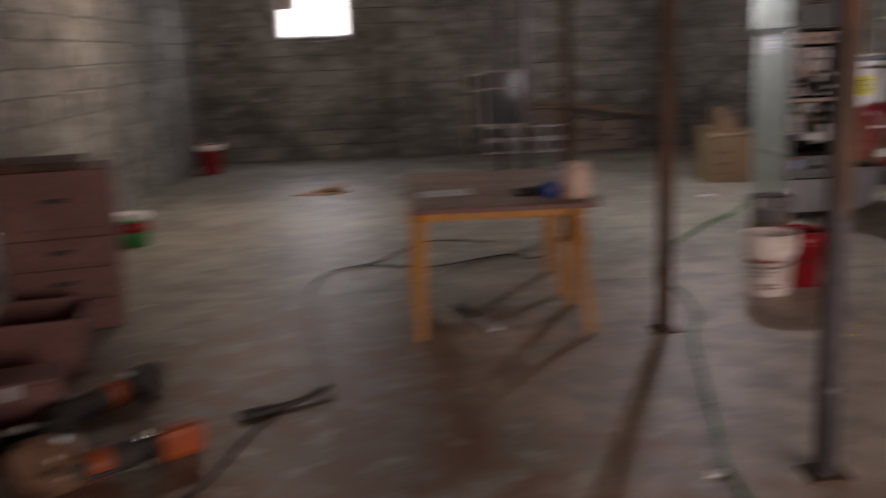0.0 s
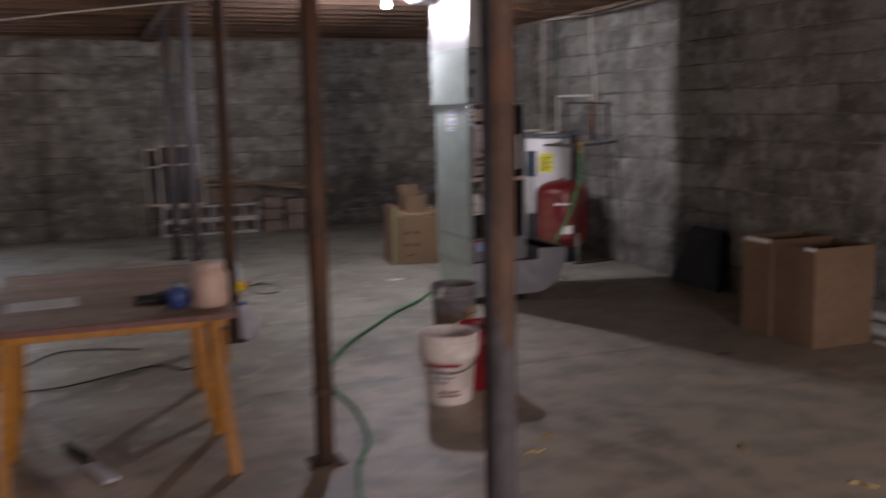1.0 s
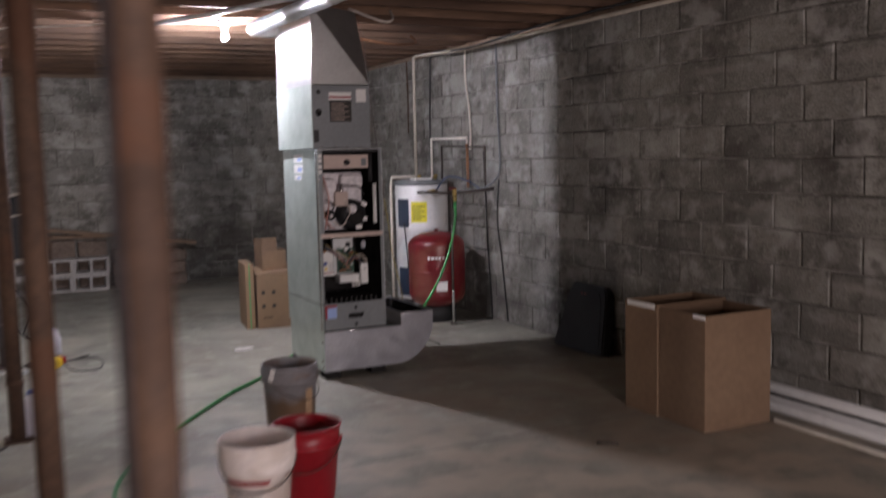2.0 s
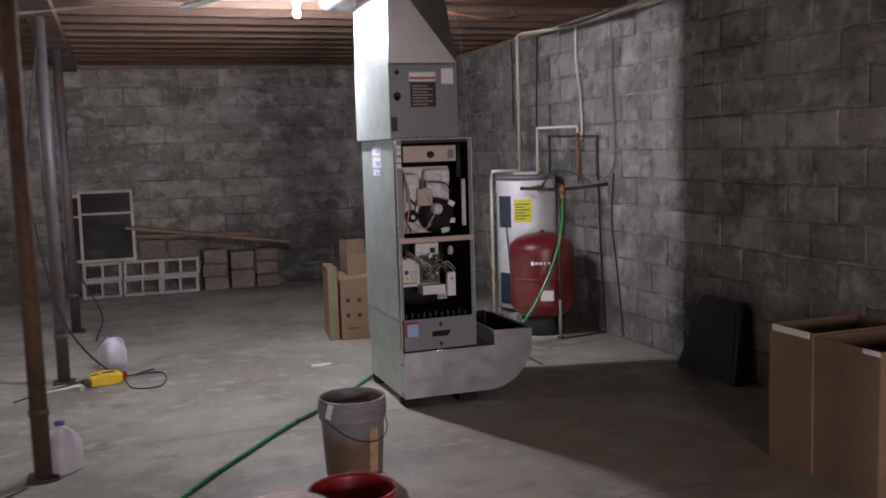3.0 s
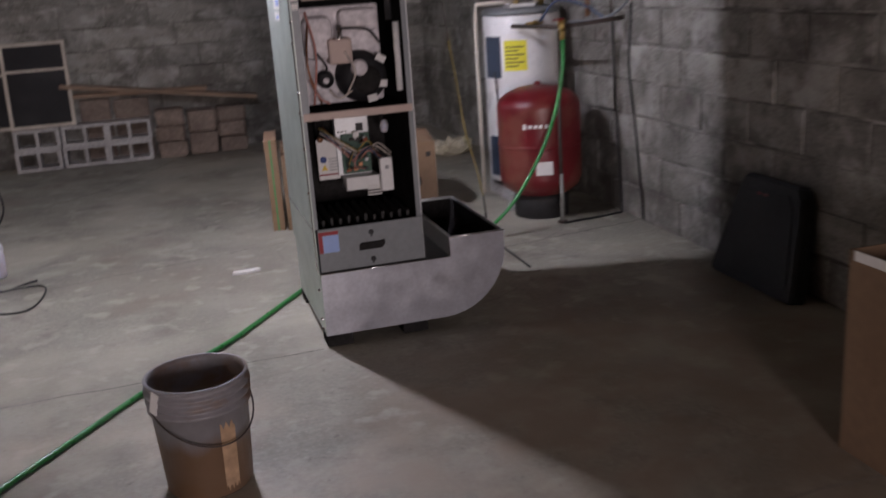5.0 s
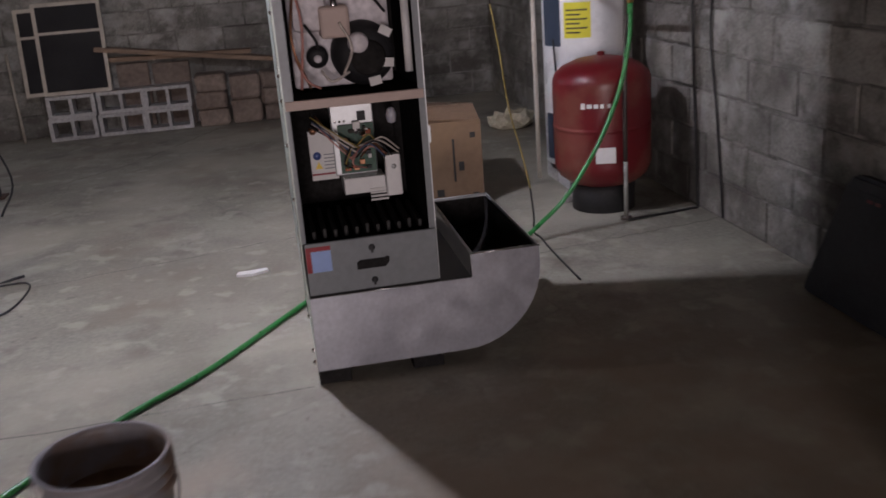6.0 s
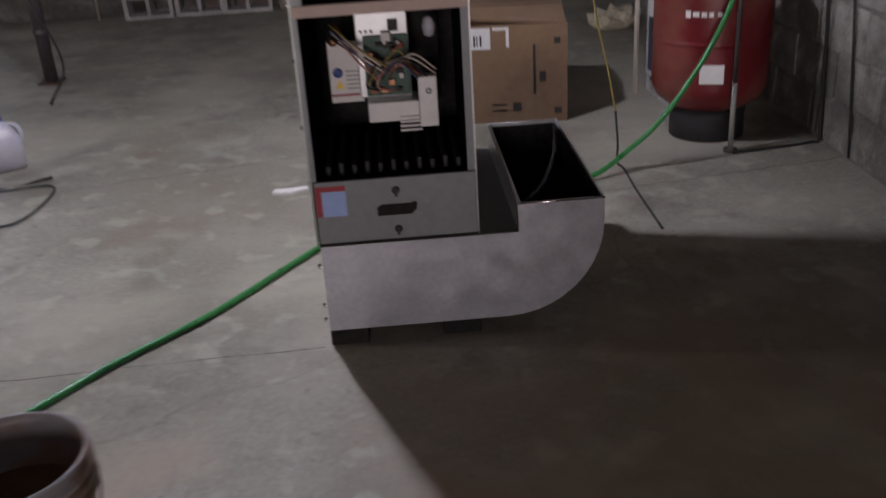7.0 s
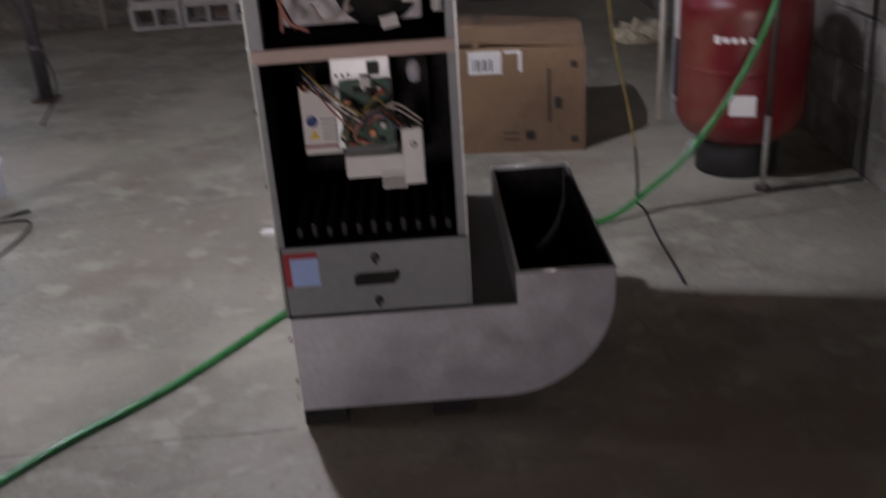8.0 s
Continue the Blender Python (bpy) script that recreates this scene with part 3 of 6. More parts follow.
    part("side_panel", bm, M["sidesteel"], f, "galvanised side panel with labels, its greenish reflection put in the colour")
    part("side_panel", B(x1 - 0.004, x1, 0.0, d, z0, z1), M["steel"], f)
    part("back_panel", B(x0 + 0.004, x1 - 0.004, d - 0.004, d, z0, z1), M["steel"], f)
    part("top_panel", B(x0 + 0.004, x1 - 0.004, 0.0, d - 0.004, z1 - 0.004, z1), M["steel"], f)
    bm = bmesh.new()
    box(bm, x0 + 0.004, x0 + 0.034, 0.0, 0.003, 0.972, z1 - 0.004)
    box(bm, x0 + 0.031, x0 + 0.034, 0.003, 0.03, 0.972, z1 - 0.004)
    box(bm, x0 + 0.004, x0 + 0.018, 0.0, 0.003, 0.51, 0.972)
    part("door_flange", bm, M["grey"], f)
    bm = bmesh.new()
    box(bm, x1 - 0.024, x1 - 0.004, 0.0, 0.003, 0.51, z1 - 0.004)
    part("door_flange", bm, M["grey"], f)
    part("header", B(x0 + 0.034, x1 - 0.024, 0.0, 0.02, 1.512, z1 - 0.004), M["black"], f)
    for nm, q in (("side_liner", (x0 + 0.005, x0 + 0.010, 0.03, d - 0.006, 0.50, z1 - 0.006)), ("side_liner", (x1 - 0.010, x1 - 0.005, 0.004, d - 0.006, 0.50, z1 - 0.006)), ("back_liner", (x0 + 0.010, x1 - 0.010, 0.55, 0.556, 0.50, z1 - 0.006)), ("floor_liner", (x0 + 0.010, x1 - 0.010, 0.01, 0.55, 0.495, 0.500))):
        part(nm, B(*q), M["liner"], f, "black inner face of the cabinet")
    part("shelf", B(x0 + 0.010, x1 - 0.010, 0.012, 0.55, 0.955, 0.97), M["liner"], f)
    part("shelf_lip", B(x0 + 0.006, x1 - 0.006, -0.004, 0.012, 0.948, 0.978, bevel=0.003), M["beige"], f, "dusty tan lip of the middle shelf")
    # lower blower cover with slot and latches
    lower = part("lower_cover", B(0.002, 0.442, -0.014, -0.001, 0.3315, 0.512, bevel=0.003), M["grey"], f, "grey painted lower cover plate")
    # black strip drawn as the shadow line in this gap
    part("seam_gasket", B(0.0, 0.444, -0.010, -0.001, 0.3215, 0.331), M["liner"], f, "black strip put in for the shaded gap above the boot")
    # black plate on the cover stands for the slot's inner shade
    part("grip_slot", slab(bmesh.new(), [(0.168, 0.404), (0.262, 0.404), (0.276, 0.418), (0.278, 0.436), (0.270, 0.440), (0.262, 0.436), (0.180, 0.436), (0.168, 0.428)], -0.0165, -0.0135), M["liner"], lower, "black plate for the shade inside the grip slot")
    for z in (0.476, 0.362):
        bm = bmesh.new()
        lathe(bm, [(0.0, 0.0), (0.011, 0.0), (0.011, 0.004), (0.0, 0.004)], 14, (0.222, -0.014, z), (0, -1, 0))
        box(bm, 0.218, 0.226, -0.019, -0.014, z - 0.018, z + 0.004)
        part("latch", bm, M["black"], lower)
    bm = slab(bmesh.new(), [(0.004, 0.500), (0.086, 0.500), (0.086, 0.485), (0.020, 0.485), (0.020, 0.412), (0.004, 0.412)], -0.0155, -0.0142)
    part("warning_sticker", bm, M["redplastic"], lower, "red corner of a warning sticker")
    part("info_sticker", B(0.021, 0.086, -0.0155, -0.0142, 0.412, 0.484), M["paleblue"], lower, "pale blue sticker")
    # coil section and plenum
    cx0, cx1 = -0.030, 0.372
    coil = part("coil_case", B(cx0, cx1, 0.0, 0.765, 1.539, 1.95, bevel=0.003), M["grey"], f, "grey painted coil case with printed plates")
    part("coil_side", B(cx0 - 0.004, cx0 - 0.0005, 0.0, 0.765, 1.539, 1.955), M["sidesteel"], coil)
    part("rating_plate", B(0.085, 0.24, -0.004, -0.001, 1.855, 1.905), M["paper"], coil, "white printed plate")
    part("rating_stripe", B(0.087, 0.238, -0.0055, -0.0042, 1.866, 1.878), M["redplastic"], coil)
    plate = part("wiring_plate", B(0.09, 0.24, -0.004, -0.001, 1.712, 1.85), M["ink"], coil, "dark printed plate")
    for k in range(7):
        part("print_line", B(0.10, 0.19 + 0.03 * ((k * 5) % 2), -0.0052, -0.0042, 1.725 + 0.017 * k, 1.729 + 0.017 * k), M["beige"], plate)
    part("small_plate", B(0.275, 0.345, -0.004, -0.001, 1.84, 1.925), M["paper"], coil)
    for x, z, r in ((0.015, 1.905, 0.014), (0.012, 1.775, 0.022), (0.012, 1.76, 0.014)):
        part("knockout", lathe(bmesh.new(), [(0, 0.001), (r, 0.001), (r, 0.004), (0, 0.004)], 18, (x, 0, z), (0, -1, 0)), M["black"], coil, "black capped knockout")
    part("drain_slot", B(-0.027, 0.008, -0.006, -0.001, 1.58, 1.66), M["black"], coil)
    bm = bmesh.new()
    lo = [bm.verts.new(v) for v in ((cx0, 0.0, 1.956), (cx1, 0.0, 1.956), (cx1, 0.775, 1.956), (cx0, 0.775, 1.956))]
    hi = [bm.verts.new(v) for v in ((cx0 + 0.01, 0.0, 2.46), (cx1 - 0.01, 0.20, 2.46), (cx1 - 0.01, 0.77, 2.46), (cx0 + 0.01, 0.77, 2.46))]
    bm.faces.new((lo[0], lo[1], hi[0])), bm.faces.new((lo[1], hi[1], hi[0]))
    for a, b in ((1, 2), (2, 3), (3, 0)):
        bm.faces.new((lo[a], lo[b], hi[b], hi[a]))
    bm.faces.new(lo), bm.faces.new(hi)
    part("plenum", bm, M["plenumsteel"], f, "creased galvanised supply plenum rising to the joists")
    # labels and screws on the side facing the floor
    for y, z, h, w in ((0.30, 1.475, 0.055, 0.20), (0.30, 1.405, 0.06, 0.20), (0.34, 1.345, 0.035, 0.15)):
        part("side_label", B(x0 - 0.0025, x0 - 0.001, y, y + w, z - h / 2, z + h / 2), M["paper"], f, "white printed label")
        part("print_block", B(x0 - 0.0038, x0 - 0.0026, y + 0.02, y + w * 0.55, z - h * 0.28, z + h * 0.12), M["paleblue"], f, "blue print on the label")
    part("side_seam", B(x0 - 0.003, x0 - 0.0005, 0.0, d, 0.500, 0.508), M["chrome"], f, "folded seam across the side")
    for z in (1.49, 1.46, 1.42, 1.385):
        part("edge_label", B(x0 + 0.006, x0 + 0.030, -0.0025, -0.0008, z - 0.012, z + 0.012), M["paper"], f)
    for z, y in ((1.33, -0.001), (1.25, 0.01), (1.06, -0.001), (0.98, 0.01), (0.84, -0.001), (0.66, 0.006), (0.25, 0.01), (0.12, 0.02), (0.08, 0.008)):
        part("foil_tab", lathe(bmesh.new(), [(0, 0.009), (0.006, 0.006), (0.008, 0.0)], 8, (x0, y + 0.008, z), (-1, -0.4, 0)), M["chrome"], f, "shiny screw head")
    bm = bmesh.new()
    rows = []
    for k in range(70):
        z = 0.33 + 1.19 * k / 69
        rows.append([bm.verts.new((x0 - 0.0008 - 0.0025 * abs(noise.noise(Vector((y * 40, z * 25, 3)))), y, z)) for y in (0.004, 0.014, 0.024, 0.034, 0.044)])
    for p, q in zip(rows, rows[1:]):
        for i in range(4):
            bm.faces.new((p[i], p[i + 1], q[i + 1], q[i]))
    part("foil_tape", bm, M["chrome"], f, "crinkled shiny foil tape along the edge")
    for x in (0.02, 0.12, 0.2, 0.3, 0.42):
        part("foil_tab", lathe(bmesh.new(), [(0, 0.006), (0.006, 0.003), (0.007, 0.0)], 8, (x, 0.0, 1.545), (0, -1, 0)), M["chrome"], f)
    # upper compartment
    brd = part("control_plate", B(0.045, 0.36, 0.03, 0.045, 1.405, 1.495, bevel=0.002), M["beige"], f, "pinkish beige control plate")
    part("knob", lathe(bmesh.new(), [(0, 0.03), (0.016, 0.028), (0.02, 0.0)], 20, (0.205, 0.03, 1.445), (0, -1, 0)), M["black"], brd)
    part("sticker", B(0.31, 0.345, 0.0275, 0.0295, 1.42, 1.47), M["grey"], brd)
    part("insulation", B(0.045, 0.375, 0.20, 0.23, 0.985, 1.375, bevel=0.01), M["insul"], f, "whitish insulated burner wall")
    part("burner_cover", B(0.05, 0.17, 0.12, 0.20, 1.17, 1.34, bevel=0.03), M["insul"], f)
    part("burner_cover", B(0.20, 0.36, 0.13, 0.20, 1.27, 1.36, bevel=0.02), M["insul"], f)
    wheel = part("inducer_housing", lathe(bmesh.new(), [(0.0, 0.10), (0.03, 0.10), (0.075, 0.085), (0.102, 0.05), (0.105, 0.0)], 36, (0.275, 0.19, 1.09), (0, -1, 0)), M["black"], f, "round black inducer fan housing")
    part("motor_cap", lathe(bmesh.new(), [(0.0, 0.035), (0.025, 0.034), (0.032, 0.02), (0.034, 0.0)], 24, (0.255, 0.095, 1.13), (0, -1, 0)), M["insul"], wheel)
    part("motor", lathe(bmesh.new(), [(0.0, 0.03), (0.05, 0.028), (0.058, 0.0)], 24, (0.285, 0.10, 1.08), (0, -1, 0)), M["liner"], wheel)
    for x, z, r in ((0.345, 1.16, 30), (0.345, 1.06, 5), (0.30, 1.005, -10)):
        part("tag", B(-0.02, 0.02, -0.003, 0.003, -0.014, 0.014, m=pose(x, 0.09, z, 0, r, 0)), M["paper"], wheel)
    sw = part("pressure_switch", lathe(bmesh.new(), [(0.0, 0.03), (0.016, 0.03), (0.036, 0.018), (0.036, 0.0)], 24, (0.125, 0.17, 1.09), (0, -1, 0)), M["black"], f, "round black pressure switch")
    part("cap", lathe(bmesh.new(), [(0.0, 0.012), (0.012, 0.01), (0.013, 0.0)], 14, (0.125, 0.142, 1.085), (0, -1, 0)), M["insul"], sw)
    part("gas_valve", B(0.14, 0.235, 0.09, 0.19, 1.15, 1.25, bevel=0.01), M["beige"], f, "brownish gas valve body")
    part("valve_stem", lathe(bmesh.new(), [(0.0, 0.05), (0.012, 0.05), (0.014, 0.0)], 14, (0.19, 0.11, 1.25), (0, 0, 1)), M["chrome"], f)
    part("drain_tube", tube(bmesh.new(), [(0.407, 0.05, 1.03), (0.408, 0.05, 1.30)], 0.013, 14, straight=True), M["white"], f, "white plastic drain tube")
    part("black_pipe", tube(bmesh.new(), [(0.385, 0.06, 1.31), (0.385, 0.06, 1.50)], 0.014, 14, straight=True), M["black"], f)
    for k, (a, b, c, mm) in enumerate((((0.06, 0.1, 1.36), (0.08, 0.05, 1.2), (0.06, 0.08, 1.0), "wirered"), ((0.07, 0.12, 1.33), (0.045, 0.06, 1.15), (0.09, 0.08, 1.0), "copper"), ((0.19, 0.06, 1.29), (0.29, 0.04, 1.28), (0.35, 0.1, 1.22), "black"), ((0.13, 0.1, 1.05), (0.16, 0.06, 1.02), (0.22, 0.1, 1.04), "wirewhite"), ((0.2, 0.08, 1.2), (0.23, 0.05, 1.12), (0.2, 0.1, 1.03), "wirewhite"), ((0.09, 0.09, 1.2), (0.12, 0.07, 1.15), (0.125, 0.13, 1.12), "black"), ((0.05, 0.09, 1.1), (0.08, 0.05, 1.03), (0.12, 0.07, 1.0), "wirered"))):
        part("wire", tube(bmesh.new(), [a, b, c], 0.0045, 6, 8), M[mm], f)
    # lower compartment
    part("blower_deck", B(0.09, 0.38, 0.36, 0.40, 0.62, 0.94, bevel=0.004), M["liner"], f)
    fixed = {ob.name for ob in f.children}
    pan = part("control_panel", B(0.145, 0.29, 0.30, 0.345, 0.70, 0.945, bevel=0.004), M["steel"], f, "dull metal control panel")
    part("breaker", B(0.235, 0.262, 0.285, 0.30, 0.885, 0.915), M["black"], pan)
    part("connector", B(0.215, 0.24, 0.27, 0.30, 0.85, 0.885, bevel=0.003), M["paper"], pan)
    for x in (0.16, 0.175, 0.19):
        part("rivet", lathe(bmesh.new(), [(0, 0.006), (0.004, 0.004), (0.005, 0)], 8, (x, 0.30, 0.885), (0, -1, 0)), M["chrome"], pan)
    cb = part("circuit_board", B(0.165, 0.285, 0.28, 0.295, 0.71, 0.875, bevel=0.001), M["board"], f, "green circuit board with parts on it")
    rng = random.Random(3)
    for k in range(22):
        x, z = 0.17 + rng.random() * 0.09, 0.72 + rng.random() * 0.135
        part("component", B(x, x + 0.008 + rng.random() * 0.014, 0.262, 0.28, z, z + 0.006 + rng.random() * 0.012, bevel=0.001), M[rng.choice(("black", "orange", "paper", "ink", "copper"))], cb)
    wl = part("wiring_label", B(0.065, 0.155, 0.31, 0.316, 0.69, 0.86), M["paper"], f, "white wiring label with a red stripe")
    # added cap, not a known part; it makes the orange-white highlight
    part("foil_cap", lathe(bmesh.new(), [(0.0, 0.014), (0.008, 0.011), (0.013, 0.004), (0.014, 0.0)], 16, (0.082, 0.31, 0.862), (0.1, -1, 0.35)), M["copper"], wl, "copper cap added to catch a warm glint")
    part("blue_dot", lathe(bmesh.new(), [(0, 0.0005), (0.014, 0.0005), (0.014, 0.002), (0, 0.002)], 16, (0.088, 0.31, 0.775), (0, -1, 0)), M["blue"], wl)
    part("orange_triangle", slab(bmesh.new(), [(0.078, 0.73), (0.104, 0.73), (0.091, 0.755)], 0.3075, 0.3095), M["yellowplastic"], wl)
    part("red_stripe", B(0.066, 0.154, 0.3075, 0.3095, 0.708, 0.714), M["redplastic"], wl)
    for k in range(5):
        part("print_line", B(0.11, 0.148, 0.3078, 0.3096, 0.728 + 0.012 * k, 0.731 + 0.012 * k), M["grey"], wl)
    part("tray", B(0.165, 0.305, 0.24, 0.34, 0.645, 0.70, bevel=0.003), M["white"], f, "white plastic tray under the board")
    for k in range(4):
        part("terminal", B(0.25, 0.31, 0.232, 0.238, 0.617 + 0.012 * k, 0.623 + 0.012 * k), M["paper"], f)
    tg = part("capacitor", B(0.305, 0.356, 0.20, 0.235, 0.635, 0.775, bevel=0.004), M["white"], f, "white upright box with a screw")
    part("screw", lathe(bmesh.new(), [(0, 0.006), (0.008, 0.004), (0.009, 0)], 12, (0.333, 0.20, 0.735), (0, -1, 0)), M["steel"], tg)
    part("lamp_cover", lathe(bmesh.new(), [(0, 0.0), (0.014, 0.006), (0.018, 0.03), (0.012, 0.05), (0.004, 0.055), (0, 0.055)], 14, (0.345, 0.25, 0.87)), M["jug"], f)
    rng = random.Random(8)
    for k in range(22):
        a = Vector((0.07 + rng.random() * 0.03, 0.29, 0.93 - rng.random() * 0.05))
        mid = Vector((0.19 + rng.random() * 0.04, 0.20 + rng.random() * 0.03, 0.77 + rng.random() * 0.05))
        e = Vector((0.30 + rng.random() * 0.06, 0.19 + rng.random() * 0.03, 0.77 + rng.random() * 0.03))
        pts = [a, (a + mid) / 2 + Vector((0, -0.03, 0)), mid] if k % 2 and k < 18 else [mid, (mid + e) / 2 + Vector((0, -0.03, 0.03 + rng.random() * 0.03)), e]
        if k > 18:
            pts = [mid, mid + Vector((-0.03, -0.03, -0.05)), mid + Vector((0.02 * k - 0.40, 0.02, -0.08))]
        part("wire", tube(bmesh.new(), pts, 0.0028, 6, 7), M[("wirered", "wirewhite", "copper", "darkblue", "wirewhite", "cordyellow", "black")[k % 7]], f)
    for ob in f.children:
        if ob.name not in fixed:
            ob.location.y -= 0.12
            ob.location.z -= 0.018
    for k in range(11):
        x = 0.035 + k * 0.036
        part("fin", B(x, x + 0.014, 0.06, 0.34, 0.501, 0.530 + 0.008 * (k % 2), bevel=0.004), M["rib"], f, "dark grey rib in the cabinet bottom")
    return f


furnace()


# ---- water corner ----
def water_heater():
    w = thing("water_heater", (5.395, 9.83, 0.10), "white cylindrical electric water heater with a yellow energy label", "water heater")
    r = 0.25
    body = part("tank", lathe(bmesh.new(), [(0, 0.03), (r - 0.01, 0.03), (r, 0.04), (r, 1.085), (r - 0.006, 1.095), (r - 0.012, 1.097), (0, 1.097)], 48), M["white"], w)
    part("top_cap", lathe(bmesh.new(), [(r - 0.010, 1.097), (r + 0.003, 1.099), (r + 0.003, 1.13), (r - 0.02, 1.14), (0, 1.145)], 48), M["grey"], w, "grey top cap")
    part("base_ring", lathe(bmesh.new(), [(0, 0.0), (r - 0.02, 0.0), (r - 0.02, 0.03), (0, 0.03)], 36), M["black"], w)

    def wrap(name, a0, a1, z0, z1, mat, out=0.003, label="", under=body):
        bm = bmesh.new()
        n = 8
        rings = []
        for k in range(n + 1):
            a = radians(a0 + (a1 - a0) * k / n)
            rings.append([bm.verts.new(((r + q) * math.cos(a), (r + q) * math.sin(a), z)) for q, z in ((0.0005, z0), (out, z0), (out, z1), (0.0005, z1))])
        for p, q in zip(rings, rings[1:]):
            for i in range(4):
                bm.faces.new((p[i], p[(i + 1) % 4], q[(i + 1) % 4], q[i]))
        bm.faces.new(rings[0]), bm.faces.new(rings[-1][::-1])
        return part(name, bm, mat, under, label)
    wrap("access_cover", 186, 216, 0.71, 0.97, M["slate"], 0.008, "dark blue-grey access cover")
    wrap("access_cover", 186, 216, 0.07, 0.33, M["slate"], 0.008, "dark blue-grey access cover")
    lab = wrap("energy_label", 222, 256, 0.755, 0.945, M["labelyellow"], 0.002, "yellow energy label")
    for k in range(6):
        wrap("print_line", 225, 243 + 9 * (k % 2), 0.78 + 0.024 * k, 0.788 + 0.024 * k, M["ink"], 0.0035, "", lab)
    wrap("rating_label", 226, 254, 0.955, 0.985, M["paper"], 0.002, "white label")
    for x, y in ((-0.06, -0.08), (0.12, -0.06)):
        part("nipple", lathe(bmesh.new(), [(0.014, 1.045), (0.014, 1.165), (0.022, 1.167), (0.022, 1.19), (0.0, 1.19)], 14, (x, y, 0)), M["brass"], w)
    bm = bmesh.new()
    rod(bm, (0.0, -r - 0.01, 1.045), (0.0, -r + 0.02, 1.045), 0.016)
    rod(bm, (0.05, -r + 0.01, 1.045), (-0.07, -r - 0.04, 1.04), 0.013)
    part("relief_valve", bm, M["brass"], w, "brass relief valve")
    part("cable", tube(bmesh.new(), [(-0.235, -0.11, 0.75), (-0.23, -0.14, 0.53), (-0.22, -0.15, 0.33)], 0.005, 6), M["cord"], w)
    part("overflow_pipe", tube(bmesh.new(), [(-0.02, 0.0, 1.175), (-0.295, 0.02, 1.175), (-0.305, 0.02, 1.095), (-0.305, 0.02, -0.06)], 0.013, 10, straight=True), M["pvc"], w, "cream plastic overflow pipe")
    part("clip_box", B(-0.12, 0.05, -0.14, -0.02, 1.143, 1.163, bevel=0.004), M["paper"], w)
    return w


def pressure_tank():
    p = thing("pressure_tank", (5.27, 9.27, 0), "rust-speckled red steel pressure tank on a black base", "pressure tank")
    r = 0.252
    prof = [(0, 0.12), (0.10, 0.125), (0.18, 0.15), (0.23, 0.19), (r - 0.004, 0.23), (r, 0.25), (r, 0.262), (r, 0.434), (r, 0.44), (r + 0.003, 0.444), (r + 0.003, 0.454), (r, 0.458), (r, 0.464), (r, 0.65), (r, 0.672), (0.249, 0.692), (0.238, 0.718), (0.20, 0.752), (0.13, 0.782), (0.05, 0.797), (0, 0.80)]
    sh = part("shell", lathe(bmesh.new(), prof, 56), M["red"], p)
    part("base", lathe(bmesh.new(), [(0, 0), (0.165, 0), (0.165, 0.10), (0.17, 0.14), (0, 0.14)], 36), M["black"], p, "scuffed black plastic base")
    part("air_cap", lathe(bmesh.new(), [(0.02, 0.795), (0.02, 0.815), (0.0, 0.82)], 14), M["red"], p)
    # the lettering band becomes bars
    for a0, a1, z0, z1 in ((226, 231, 0.565, 0.595), (233, 239, 0.57, 0.59), (241, 246, 0.57, 0.59), (248, 252, 0.57, 0.59), (256, 260, 0.57, 0.59)):
        bm = bmesh.new()
        v = [bm.verts.new(((r + q) * math.cos(radians(a)), (r + q) * math.sin(radians(a)), z)) for q, a, z in ((0.001, a0, z0), (0.001, a1, z0), (0.001, a1, z1), (0.001, a0, z1), (0.003, a0, z0), (0.003, a1, z0), (0.003, a1, z1), (0.003, a0, z1))]
        for q in ((0, 1, 2, 3), (4, 5, 6, 7), (0, 1, 5, 4), (1, 2, 6, 5), (2, 3, 7, 6), (3, 0, 4, 7)):
            bm.faces.new([v[i] for i in q])
        part("letter_bar", bm, M["paper"], sh, "white printed bar")
    part("data_label", B(-0.05, 0.05, -0.003, 0.003, -0.04, 0.04, m=pose(-0.072, -r * 0.963, 0.33, 0, 0, -17)), M["paper"], sh, "small white data label")
    return p


water_heater()
pressure_tank()
hp = thing("heater_pad", (5.40, 9.83, 0), "rough pale concrete blocks under the water heater", "pad")
for x, y in ((-0.20, -0.20), (0.01, -0.20), (-0.20, 0.02), (0.01, 0.02)):
    part("pad_block", B(x, x + 0.195, y, y + 0.20, 0.0, 0.0995, bevel=0.008), M["hollow"], hp)
rgp = random.Random(12)
for k in range(9):
    q = B(-0.03, 0.03, -0.025, 0.025, 0, 0.035, bevel=0.008)
    for v in q.verts:
        v.co *= 0.5 + 0.5 * rgp.random() if v.co.z > 0.01 else 0.9
    solid("rubble_chip", q, M["hollow"], "chip of pale concrete rubble by the heater", "rubble", group="rubble chips", at=(5.12 + 0.05 * k * rgp.uniform(0.6, 1.0), 9.52 - 0.10 * rgp.random(), 0.0), turn=rgp.uniform(0, 180))


def run(name, pts, r, mat, label, straight=True, n=10, category="pipe"):
    return solid(name, tube(bmesh.new(), pts, r, n, straight=straight), mat, label, category)


